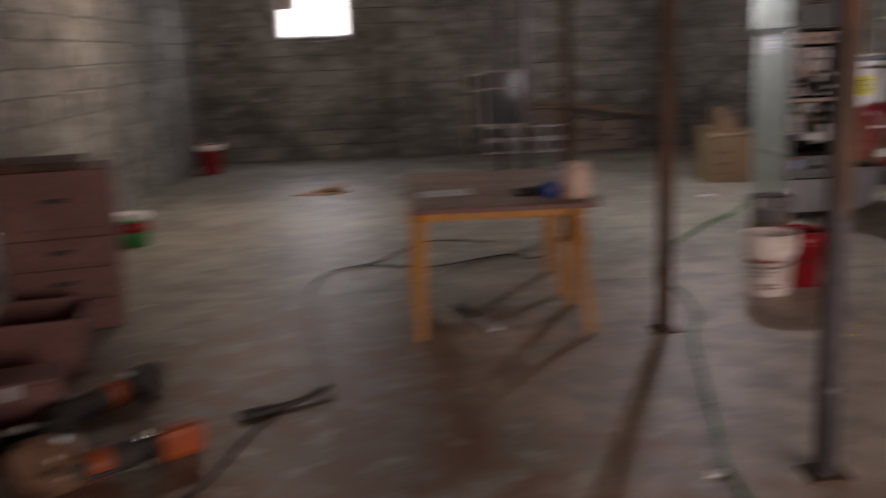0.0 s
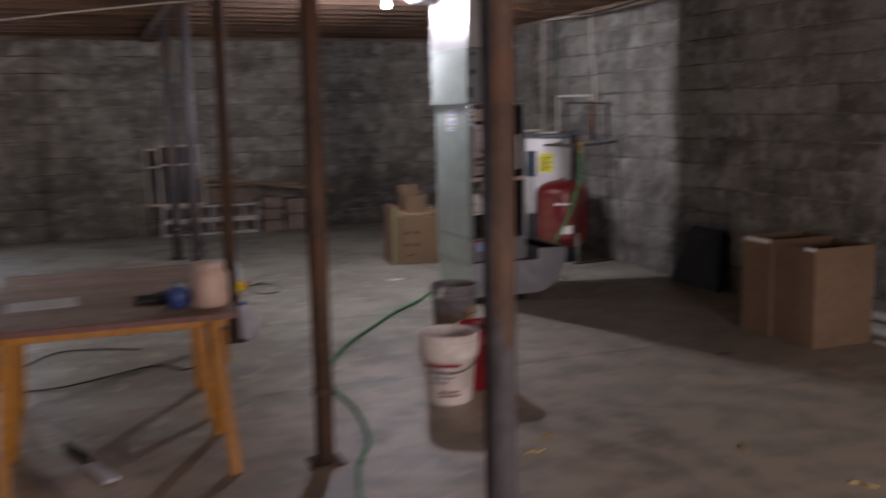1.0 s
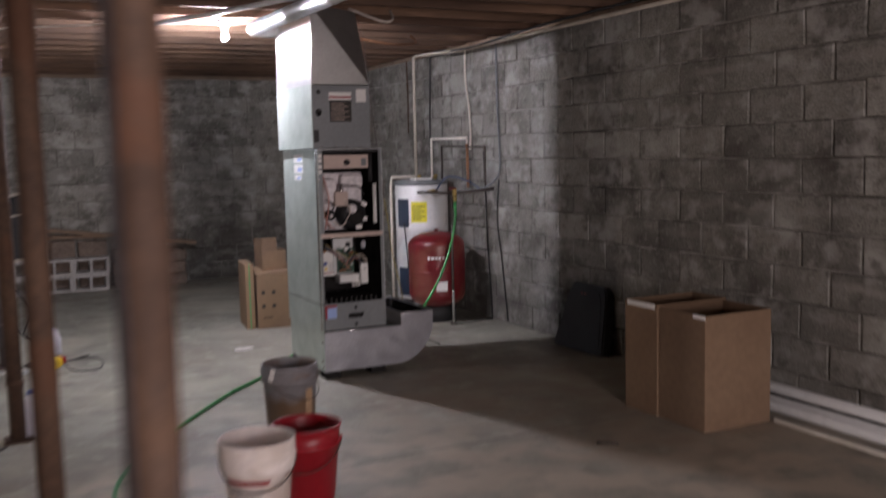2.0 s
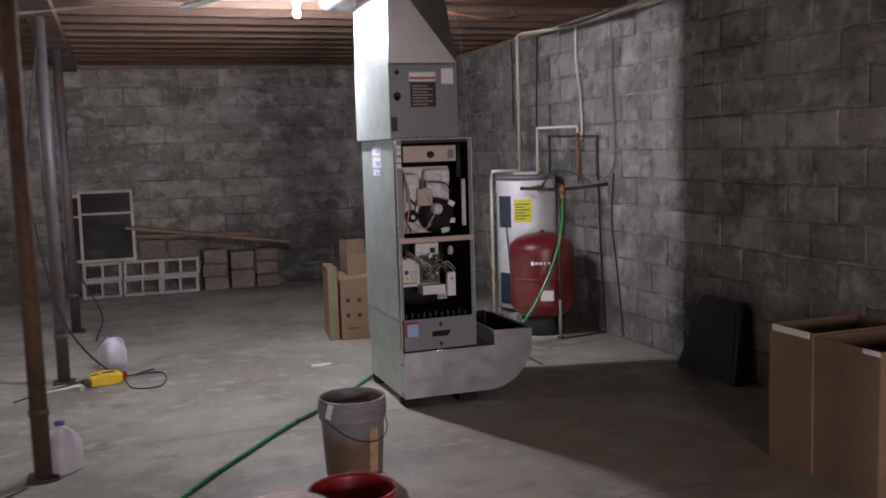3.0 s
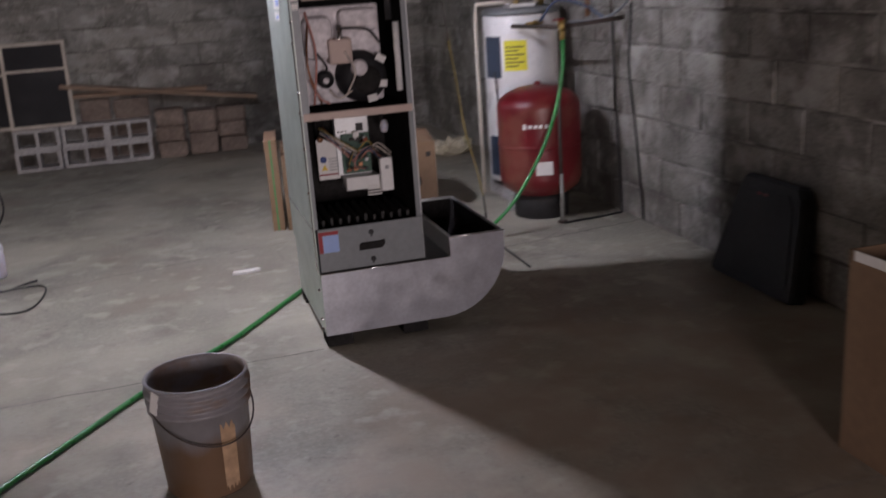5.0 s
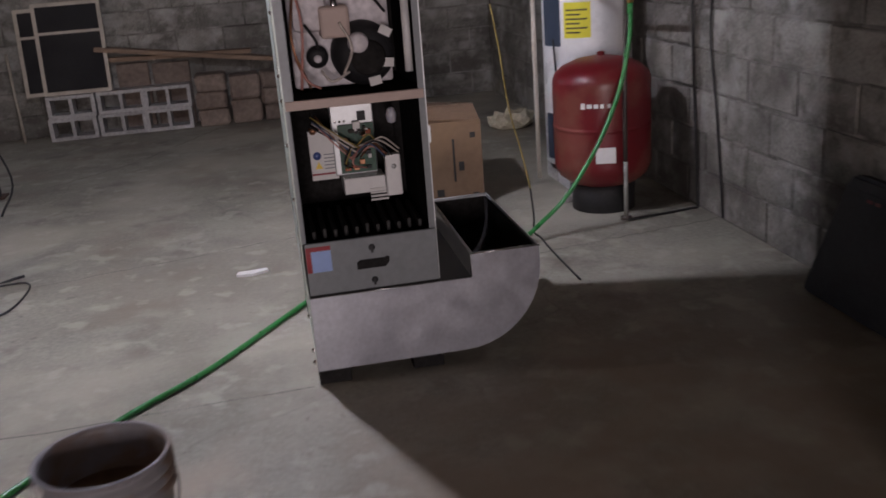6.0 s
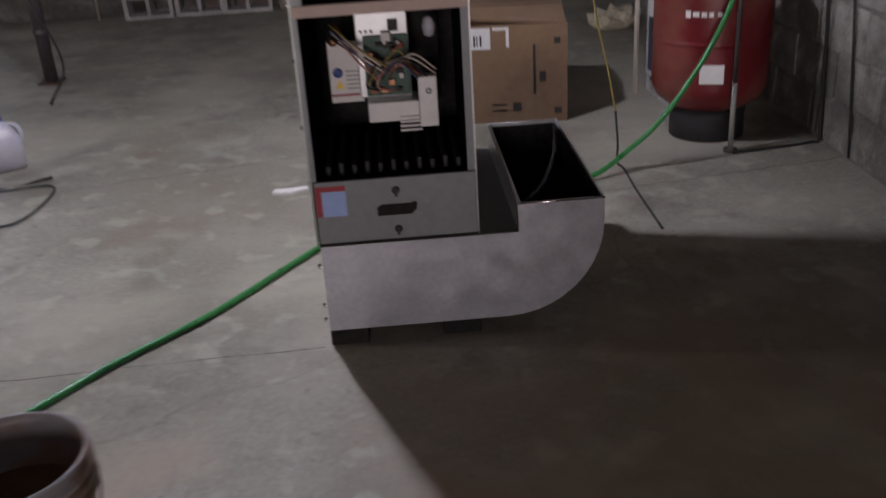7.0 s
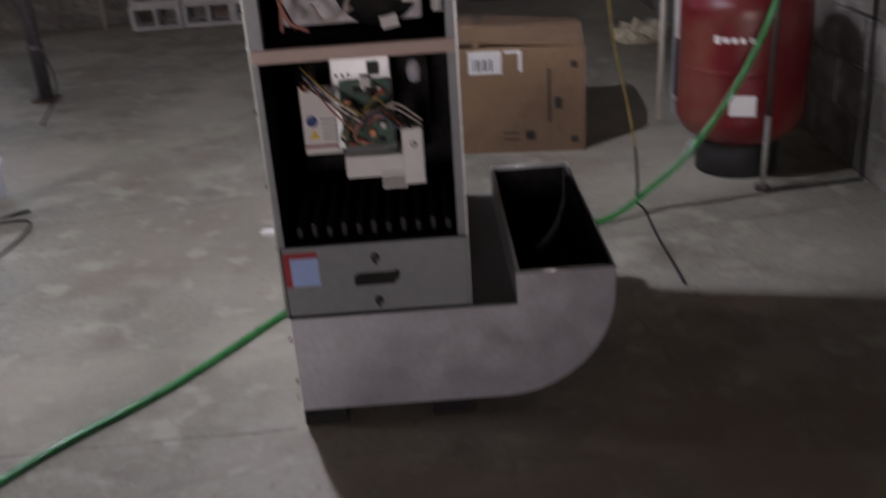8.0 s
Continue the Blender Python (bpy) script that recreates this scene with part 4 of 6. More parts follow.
sp = thing("standpipe", (5.285, 8.985, 0), "thin standpipe, pale below and rusty above, before a red tank", "pipe")
# lower length in a paler colour for the light that falls on it
part("lower_pipe", tube(bmesh.new(), [(0, 0, 0.01), (0, 0, 0.30)], 0.0115, 10, straight=True), M["scuffed"], sp, "scuffed lower pipe, paled for the light on it")
part("upper_pipe", tube(bmesh.new(), [(0, 0, 0.29), (0.0, 0, 0.6), (0.012, 0.004, 1.12)], 0.011, 10, straight=True), M["darkpipe"], sp, "dark rusty upper pipe")
part("foot", lathe(bmesh.new(), [(0.0, 0.0), (0.03, 0.0), (0.028, 0.014), (0.0, 0.014)], 14), M["darkpipe"], sp)
run("riser_pipe", [(5.31, 9.75, 1.24), (5.31, 9.75, 2.37), (5.33, 9.72, 2.385), (5.55, 9.27, 2.395), (5.60, 8.15, 2.41), (5.62, 6.2, 2.42)], 0.014, M["dustypvc"], "cream plastic riser pipe turning under the joists")
run("supply_pipe", [(5.46, 9.72, 1.26), (5.46, 9.72, 1.622), (5.66, 9.385, 1.622), (5.66, 9.385, 1.56)], 0.013, M["pvc"], "cream plastic supply pipe with two elbows")
run("wall_hose", [(5.68, 9.43, 2.44), (5.675, 9.42, 2.15), (5.68, 9.37, 1.90), (5.68, 9.345, 1.64), (5.675, 9.35, 1.52)], 0.010, M["pvc"], "limp cream tube hanging down the block wall", False, category="hose")
run("rusty_drip_pipe", [(5.69, 10.74, 1.70), (5.69, 10.73, 2.1), (5.69, 10.75, 2.44)], 0.007, M["rust"], "thin rusty pipe on the block wall")
run("supply_drop", [(5.66, 9.385, 1.57), (5.66, 9.375, 1.17)], 0.014, M["copper"], "copper drop pipe with a valve")
run("dark_pipe_loop", [(5.66, 9.91, 1.16), (5.66, 9.91, 1.555), (5.66, 9.05, 1.535), (5.66, 9.05, 1.17)], 0.009, M["darkpipe"], "thin dark pipe bent in a square loop on the wall")
run("manifold_pipe", [(5.24, 9.57, 1.135), (5.30, 9.03, 1.14), (5.45, 8.97, 1.15), (5.66, 8.90, 1.17)], 0.013, M["darkpipe"], "dark manifold pipe above the red tank")
run("power_cable", [(5.68, 8.86, 2.44), (5.68, 8.85, 1.9), (5.68, 8.82, 1.40), (5.66, 8.87, 1.25), (5.62, 9.1, 1.16), (5.56, 9.45, 1.14)], 0.009, M["grey"], "grey armoured cable looping down the wall", False, category="cable")
run("wall_cable", [(5.69, 9.13, 1.5), (5.69, 9.1, 1.1), (5.69, 9.08, 0.7), (5.69, 9.02, 0.04), (5.65, 9.0, 0.008), (5.28, 8.94, 0.008)], 0.007, M["cord"], "black cable stapled down the wall", False, category="cable")
run("wall_cable", [(5.69, 8.86, 1.25), (5.69, 8.90, 0.9), (5.69, 8.83, 0.55), (5.69, 8.74, 0.02)], 0.006, M["cord"], "black cable stapled down the wall", False, category="cable")
run("wall_cable", [(5.69, 9.60, 2.425), (5.69, 10.17, 2.425), (5.69, 10.18, 2.41), (5.69, 10.22, 1.77), (5.69, 10.23, 1.2)], 0.008, M["cord"], "black cable on the wall", True, category="cable")
run("blue_hose", [(5.40, 9.52, 1.15), (5.50, 9.48, 1.27), (5.60, 9.30, 1.24), (5.64, 9.1, 1.16)], 0.008, M["darkblue"], "short blue hose between the pipes", False, category="hose")
vb = thing("brass_valve", (5.312, 8.975, 1.11), "brass hose valve above the red tank", "valve")
part("body", lathe(bmesh.new(), [(0, 0), (0.02, 0), (0.02, 0.07), (0, 0.07)], 14), M["brass"], vb)
part("lever", B(-0.05, 0.01, -0.008, 0.008, 0.07, 0.078), M["redplastic"], vb)


# ---- hoses and cords ----
G = 0.013
gh = thing("garden_hose", (0, 0, 0), "bright green garden hose lying across the slab", "hose")
part("hose", tube(bmesh.new(), [(5.312, 8.97, 1.11), (5.31, 8.965, 1.05), (5.295, 8.945, 0.90), (5.24, 8.945, 0.66), (5.12, 8.91, 0.43), (4.95, 8.87, 0.21), (4.80, 8.84, 0.09), (4.64, 8.77, 0.02), (4.42, 8.72, G), (4.1, 8.75, G), (3.75, 8.55, G), (3.57, 8.32, G), (3.24, 7.85, G), (2.965, 7.55, G), (2.635, 7.10, G), (2.365, 6.71, G), (2.125, 6.23, G), (2.04, 5.82, G), (2.05, 5.40, G), (1.99, 4.95, G), (1.85, 4.62, G), (1.70, 4.02, G), (1.56, 3.45, G), (1.47, 3.04, G), (1.45, 2.3, G)], 0.011, 10), M["hose"], gh)
part("coupling", tube(bmesh.new(), [(5.312, 8.970, 1.115), (5.311, 8.967, 1.07)], 0.0165, 12, straight=True), M["brass"], gh, "brass coupling at the valve")
part("sleeve", tube(bmesh.new(), [(5.311, 8.967, 1.07), (5.306, 8.958, 1.02)], 0.0135, 12, straight=True), M["hose"], gh, "thicker green sleeve below the coupling")
hc = thing("hanging_cord", (4.76, 8.85, 0), "yellow and black cord hanging from the joists to the slab", "cord")
part("yellow_length", tube(bmesh.new(), [(-0.16, 0.0, 1.13), (-0.15, 0.0, 1.067), (-0.129, 0.0, 0.922), (-0.098, 0.0, 0.66), (-0.045, 0.0, 0.43), (-0.012, 0.0, 0.26)], 0.0038, 7), M["cordyellow"], hc)
# upper length of the yellow cord, its dimness put into a dark colour
part("upper_length", tube(bmesh.new(), [(-0.30, 0.0, 2.46), (-0.25, 0.0, 1.9), (-0.19, 0.0, 1.4), (-0.16, 0.0, 1.13)], 0.0032, 7), M["darkpipe"], hc)
part("black_length", tube(bmesh.new(), [(-0.012, 0.0, 0.26), (0.0, 0.0, 0.12), (0.006, 0.03, 0.03), (0.03, 0.0, 0.006), (0.02, -0.25, 0.006), (0.015, -0.62, 0.006)], 0.005, 7), M["cord"], hc)
rg = random.Random(77)
for cx, cy in ((5.40, 11.60),):
    bm = bmesh.new()
    bmesh.ops.create_icosphere(bm, subdivisions=3, radius=0.14)
    for v in bm.verts:
        q = noise.noise(v.co * 14) * 0.35 + noise.noise(v.co * 30) * 0.2
        v.co = Vector((v.co.x * (1.25 + q), v.co.y * (0.9 + q), max(0.0, (v.co.z + 0.10) * (0.55 + q))))
    solid("crumpled_rag", bm, M["tanrag"], "crumpled pale tan rag on the slab", "rag", at=(cx, cy, 0))
C = 0.008
run("extension_cord", [(0.05, 4.0, C), (0.0, 4.4, C), (-0.12, 5.23, C), (-0.17, 5.92, C), (-0.05, 6.45, C), (0.23, 6.66, C), (0.43, 7.0, C), (0.62, 7.32, C), (0.90, 7.30, C), (1.12, 7.18, C)], 0.005, M["cord"], "black extension cord snaking past the work table", False, category="cord")
run("extension_cord", [(0.14, 6.2, C), (0.13, 6.42, C), (0.20, 6.58, C), (0.62, 6.45, C), (1.16, 6.72, C), (1.36, 6.56, C), (1.55, 6.9, C), (1.66, 7.05, C)], 0.005, M["cord"], "black extension cord under the work table", False, category="cord")
run("saw_cord", [(1.45, 8.75, C), (1.6, 8.92, C), (1.85, 9.15, C), (2.09, 9.12, 0.02), (2.33, 9.19, C), (2.36, 8.95, C), (2.30, 8.76, C), (2.15, 8.80, C), (2.10, 9.0, 0.03)], 0.005, M["cord"], "black cord looping beside a yellow power tool", False, category="cord")
run("post_cord", [(1.70, 9.13, 2.2), (1.60, 9.12, 1.4), (1.66, 9.12, 0.8), (1.78, 9.14, 0.35), (2.05, 9.2, 0.02), (2.3, 9.3, 0.01)], 0.007, M["cord"], "black cord hanging along a steel post", False, category="cord")
run("post_cord", [(1.66, 11.1, 2.2), (1.55, 11.08, 1.2), (1.75, 11.0, 0.6), (1.95, 10.8, 0.2), (1.9, 10.6, 0.01)], 0.007, M["cord"], "black cord hanging along a steel post", False, category="cord")


# ---- buckets ----
def bucket(x, y, mat, label, h=0.365, r0=0.130, r1=0.150, turn=0.0, name="bucket", ridges=3):
    b = thing(name, (x, y, 0), label, "bucket", turn=turn)
    prof = [(0, 0.004), (r0 - 0.008, 0.0), (r0, 0.01)]
    for k in range(ridges):
        z = h * (0.74 + 0.075 * k)
        rr = r0 + (r1 - r0) * z / h
        prof += [(rr, z), (rr + 0.010, z + 0.003), (rr + 0.010, z + 0.014), (rr, z + 0.018)]
    prof += [(r1, h - 0.008), (r1 + 0.005, h - 0.006), (r1 + 0.005, h), (r1 - 0.005, h), (r1 - 0.006, h - 0.02), (r0 - 0.006, 0.012), (0, 0.012)]
    part("shell", lathe(bmesh.new(), prof, 48), mat, b)
    hz = h * 0.80
    hr = r1 + 0.006
    for s in (-1, 1):
        part("handle_lug", lathe(bmesh.new(), [(0, 0.012), (0.014, 0.010), (0.017, 0.0)], 12, (s * (hr - 0.010), 0, hz), (s, 0, 0)), mat, b)
    pts = [(hr * math.cos(a), -hr * 1.02 * math.sin(a), hz - 0.11 * math.sin(a)) for a in [math.pi * k / 12 for k in range(13)]]
    part("bail", tube(bmesh.new(), pts, 0.0028, 6, 2), M["darkpipe"], b, "thin dark wire bail")
    return b


def curved_patch(bm, r_at, a0, a1, z0, z1, out, wob=0.0):
    n = 10
    cols = []
    for k in range(n + 1):
        a = radians(a0 + (a1 - a0) * k / n)
        lo = z0 + wob * math.sin(k * 2.3)
        hi = z1 + wob * math.sin(k * 1.7 + 1)
        cols.append([bm.verts.new(((r_at(z) + q) * math.cos(a), (r_at(z) + q) * math.sin(a), z)) for q, z in ((0.0004, lo), (out, lo), (out, hi), (0.0004, hi))])
    for p, q in zip(cols, cols[1:]):
        for i in range(4):
            bm.faces.new((p[i], p[(i + 1) % 4], q[(i + 1) % 4], q[i]))
    bm.faces.new(cols[0]), bm.faces.new(cols[-1][::-1])
    return bm


def wall_r(z, h=0.365, r0=0.130, r1=0.150):
    return r0 + (r1 - r0) * z / h


def pail_r(z):
    return wall_r(z, 0.365, 0.116, 0.150)


bw = bucket(2.555, 5.388, M["bucketwhite"], "dirty white plastic bucket with a red stripe and print", r0=0.116, turn=-16)
part("collar", lathe(bmesh.new(), [(0.1385, 0.238), (0.150, 0.240), (0.1535, 0.250), (0.156, 0.362), (0.152, 0.3655), (0.1485, 0.3655), (0.1485, 0.25), (0.1385, 0.238)], 48), M["bucketwhite"], bw, "wide white collar below the rim")
part("red_stripe", curved_patch(bmesh.new(), pail_r, 205, 290, 0.205, 0.222, 0.0015), M["redplastic"], bw, "red printed stripe")
for z, a0, a1 in ((0.17, 215, 280), (0.145, 225, 275), (0.12, 215, 260), (0.07, 240, 285), (0.05, 240, 290)):
    part("print_bar", curved_patch(bmesh.new(), pail_r, a0, a1, z, z + 0.010, 0.0015), M["grey"] if z > 0.1 else M["red"], bw, "faded printed bar")
bucket(2.82, 5.56, M["redplastic"], "red plastic bucket standing behind a white one", h=0.34, r0=0.115, r1=0.148, ridges=1, turn=-30)
def tide_mark(m, top, soft, colour, amount):
    """Dried spill that reaches up from the foot of a bucket to a ragged edge."""
    n, l = m.node_tree.nodes, m.node_tree.links
    b = n["Principled BSDF"]
    old = b.inputs["Base Color"].links[0].from_socket
    tc = n.new("ShaderNodeTexCoord")
    sp_ = n.new("ShaderNodeSeparateXYZ")
    l.new(tc.outputs["Object"], sp_.inputs[0])
    mp = n.new("ShaderNodeMapping")
    mp.inputs["Scale"].default_value = (1, 1, 0.35)
    l.new(tc.outputs["Object"], mp.inputs[0])
    ns = n.new("ShaderNodeTexNoise")
    ns.inputs["Scale"].default_value, ns.inputs["Detail"].default_value = 11, 6
    l.new(mp.outputs[0], ns.inputs["Vector"])
    k = n.new("ShaderNodeMath")
    k.operation = "MULTIPLY_ADD"
    k.inputs[1].default_value = 0.16
    l.new(ns.outputs["Fac"], k.inputs[0])
    l.new(sp_.outputs[2], k.inputs[2])
    r = n.new("ShaderNodeMapRange")
    r.inputs[1].default_value, r.inputs[2].default_value, r.inputs[3].default_value, r.inputs[4].default_value = top + 0.08 - soft, top + 0.08 + soft, amount, 0.0
    l.new(k.outputs[0], r.inputs[0])
    x_ = n.new("ShaderNodeMix")
    x_.data_type = "RGBA"
    l.new(r.outputs[0], x_.inputs[0])
    l.new(old, x_.inputs[6])
    x_.inputs[7].default_value = (*colour, 1)
    l.new(x_.outputs[2], b.inputs["Base Color"])


tide_mark(M["bucketgrey"], 0.19, 0.03, (0.17, 0.098, 0.05), 0.9)
bg = bucket(3.085, 6.66, M["bucketgrey"], "grey plastic bucket smeared with brown drips", turn=25)
part("tan_drip", curved_patch(bmesh.new(), wall_r, 264, 284, 0.03, 0.235, 0.0012, 0.012), M["tan"], bg, "dried tan drip")
part("tape", B(-0.014, 0.014, -0.002, 0.002, -0.035, 0.035, m=pose(-0.154, -0.03, 0.325, 0, 18, -75)), M["paper"], bg, "strip of white tape")
part("inner_stain", lathe(bmesh.new(), [(0.1265, 0.032), (0.1375, 0.25), (0.1365, 0.25), (0.1255, 0.032), (0.1265, 0.032)], 40), M["mud"], bg, "brown film inside the bucket")
part("dregs", lathe(bmesh.new(), [(0, 0.03), (0.126, 0.03), (0.126, 0.014), (0, 0.014)], 32), M["mud"], bg, "brown dregs in the bottom")
br = bucket(-1.86, 12.30, M["redplastic"], "red bucket with a white rim beside the block wall", h=0.37, ridges=1)
part("rim", lathe(bmesh.new(), [(0.145, 0.30), (0.152, 0.30), (0.157, 0.375), (0.147, 0.375), (0.145, 0.30)], 36), M["bucketwhite"], br, "white rim")


# ---- jugs and the tool ----
def jug(x, y, label, turn=0.0):
    j = thing("water_jug", (x, y, 0), label, "jug", "plastic jugs", turn)
    j.scale = (1.0, 1.0, 0.88)
    bm = lathe(bmesh.new(), [(0, 0.0), (0.068, 0.0), (0.078, 0.012), (0.079, 0.14), (0.076, 0.16), (0.06, 0.205), (0.035, 0.235), (0.021, 0.245), (0.021, 0.268), (0, 0.268)], 28)
    for v in bm.verts:
        a = math.atan2(v.co.y, v.co.x)
        k = (abs(math.cos(a)) ** 5 + abs(math.sin(a)) ** 5) ** -0.2 if v.co.z < 0.17 else 1 + 0.5 * ((abs(math.cos(a)) ** 5 + abs(math.sin(a)) ** 5) ** -0.2 - 1)
        v.co.x *= k
        v.co.y *= k
    part("bottle", bm, M["jug"], j)
    part("cap", lathe(bmesh.new(), [(0.022, 0.255), (0.024, 0.256), (0.024, 0.279), (0, 0.28)], 20), M["blue"], j, "blue cap")
    part("handle", tube(bmesh.new(), [(0.02, 0.0, 0.235), (0.065, 0.0, 0.225), (0.086, 0.0, 0.18), (0.078, 0.0, 0.13)], 0.012, 8), M["jug"], j)
    return j


jug(2.03, 9.52, "milky plastic jug with a blue cap on the slab", 30)
jug(1.80, 7.265, "milky plastic jug with a blue cap beside a post", -40)
tl = thing("yellow_saw", (1.95, 9.0, 0), "yellow reciprocating saw with a long pale blade and black cord", "power tool", turn=30)
bm = slab(bmesh.new(), [(-0.08, -0.025), (-0.03, -0.045), (0.05, -0.05), (0.12, -0.075), (0.145, -0.03), (0.14, 0.06), (0.10, 0.10), (0.03, 0.095), (-0.03, 0.06), (-0.08, 0.035)], 0.005, 0.075, "xy")
bmesh.ops.bevel(bm, geom=bm.edges[:], offset=0.012, segments=2, affect="EDGES")
part("housing", bm, M["yellowplastic"], tl)
part("grip", B(0.115, 0.175, -0.045, 0.055, 0.012, 0.070, bevel=0.015), M["redplastic"], tl, "red end of the housing")
part("grip_opening", slab(bmesh.new(), [(0.02, 0.0), (0.095, -0.02), (0.11, 0.01), (0.09, 0.035), (0.02, 0.03)], 0.0735, 0.0775, "xy"), M["black"], tl, "dark opening of the grip")
part("vent", B(-0.03, 0.03, -0.010, 0.010, 0.0735, 0.078, m=pose(-0.03, 0.01, 0, 0, 0, 15)), M["black"], tl)
part("nose", lathe(bmesh.new(), [(0.0, 0.0), (0.028, 0.0), (0.022, 0.05), (0.0, 0.05)], 16, (-0.075, 0.005, 0.038), (-1, 0, 0)), M["ink"], tl)
part("blade", B(-0.42, -0.12, -0.012, 0.022, 0.030, 0.034), M["pvc"], tl, "long pale blade")
part("shoe", B(-0.16, -0.12, -0.03, 0.04, 0.0, 0.028, bevel=0.004), M["steel"], tl)


# ---- cardboard ----
def carton(x, y, sx, sy, h, label, turn=0.0, flaps=(0, 0, 0, 0), group="cardboard boxes", name="cardboard_box"):
    c = thing(name, (x, y, 0), label, "box", group, turn)
    t = 0.006
    for nm, q in (("front", (0, sx, 0, t)), ("back", (0, sx, sy - t, sy)), ("side", (0, t, t, sy - t)), ("side", (sx - t, sx, t, sy - t))):
        part(nm, B(*q, 0.0, h, bevel=0.0015), M["card"], c)
    part("bottom", B(t, sx - t, t, sy - t, 0.002, 0.008), M["card"], c)
    spots = ((0, 0, sx, "x", -1), (0, sy, sx, "x", 1), (0, 0, sy, "y", -1), (sx, 0, sy, "y", 1))
    for (px, py, w, ax, s), ang in zip(spots, flaps):
        if ang is None:
            continue
        d = (sy if ax == "x" else sx) * 0.48
        m = Matrix.Translation((px, py, h - 0.002)) @ (Matrix.Rotation(radians(-s * ang), 4, "X") if ax == "x" else Matrix.Rotation(radians(s * ang), 4, "Y"))
        if ax == "x":
            bm = B(0.004, w - 0.004, 0.0 if s < 0 else -d, d if s < 0 else 0.0, 0.0, 0.005, m=m)
        else:
            bm = B(0.0 if s < 0 else -d, d if s < 0 else 0.0, 0.008, w - 0.008, 0.001, 0.006, m=m)
        part("flap", bm, M["card"], c)
    return c


c1 = carton(4.93, 5.795, 0.50, 0.285, 0.63, "tall plain cardboard box with a strip of white tape", 0, (None, None, None, None))
part("tape", B(-0.004, 0.0, 0.02, 0.26, 0.603, 0.633), M["paper"], c1, "white tape strip")
c2 = carton(4.94, 5.42, 0.46, 0.37, 0.62, "tall plain cardboard box with a scrap of tape", 0, (None, None, None, None))
part("tape", B(-0.004, 0.0, 0.0, 0.09, 0.600, 0.621), M["paper"], c2, "scrap of white tape")
c3 = carton(3.736, 9.70, 0.963, 0.60, 0.47, "printed cardboard shipping box behind the furnace", -6.3, (8, 8, 4, 4))
lab = part("shipping_label", B(0.455, 0.60, -0.003, -0.0005, 0.365, 0.466), M["paper"], c3, "white shipping label")
for k in range(6):
    part("bar", B(0.475 + 0.015 * k, 0.480 + 0.015 * k + 0.004 * (k % 2), -0.0045, -0.0032, 0.38, 0.43), M["ink"], lab)
part("tape_corner", slab(bmesh.new(), [(0.612, 0.466), (0.688, 0.466), (0.688, 0.372), (0.674, 0.372), (0.674, 0.453), (0.612, 0.453)], -0.003, -0.0005), M["paper"], c3, "white corner of a torn label")
for x, z, w, h in ((0.80, 0.14, 0.012, 0.24), (0.83, 0.20, 0.03, 0.05), (0.70, 0.06, 0.04, 0.04), (0.90, 0.04, 0.035, 0.03), (0.90, 0.38, 0.03, 0.03), (0.60, 0.06, 0.07, 0.006), (0.60, 0.09, 0.07, 0.006), (0.04, 0.30, 0.03, 0.03), (0.13, 0.30, 0.03, 0.03), (0.04, 0.18, 0.03, 0.03), (0.13, 0.18, 0.03, 0.03), (0.05, 0.09, 0.08, 0.008)):
    part("print_mark", B(x, x + w, -0.003, -0.0005, z, z + h), M["ink"], c3, "black printed mark")
pn = thing("foam_panel", (3.645, 9.725, 0), "flat tan packing panel leaning on a cardboard box", "panel", turn=-6.3)
part("sheet", B(0.0, 0.075, 0.0, 0.42, 0.0, 0.57, bevel=0.004), M["card"], pn)
part("strap", B(0.03, 0.04, -0.003, -0.0005, 0.0, 0.57), M["hose"], pn, "green packing strap")
c4 = carton(3.83, 9.83, 0.22, 0.20, 0.19, "small torn cardboard box on top of a larger one", 4, (None, 100, 82, None))
c4.location.z = 0.478


# ---- black panel, plastic pipes ----
bp = thing("storage_tote", (5.545, 7.485, 0), "black tapered plastic tote tipped against the block wall", "tote")
tilt = pose(0, 0, 0, 0, 11, 0)


def tote_outline(inset, low, high):
    return [(-0.305 + inset, low), (0.305 - inset, low), (0.315 - inset, low + 0.03), (0.20 - inset, high - 0.05), (0.165 - inset, high), (-0.225 + inset, high), (-0.262 + inset, high - 0.05), (-0.315 + inset, low + 0.03)]


bm = slab(bmesh.new(), tote_outline(0.0, 0.0, 0.505), 0.0, 0.085, "yz")
bmesh.ops.bevel(bm, geom=bm.edges[:], offset=0.012, segments=2, affect="EDGES")
bmesh.ops.transform(bm, matrix=tilt, verts=bm.verts)
tote_body = part("shell", bm, M["black"], bp)
bm = slab(bmesh.new(), tote_outline(0.05, 0.05, 0.455), -0.005, 0.004, "yz")
bmesh.ops.transform(bm, matrix=tilt, verts=bm.verts)
part("raised_field", bm, M["black"], bp)
for y in (-0.03, 0.015):
    part("red_mark", B(-0.0075, -0.0052, y, y + 0.03, 0.425, 0.437, m=tilt), M["red"], tote_body, "faded red printed mark")
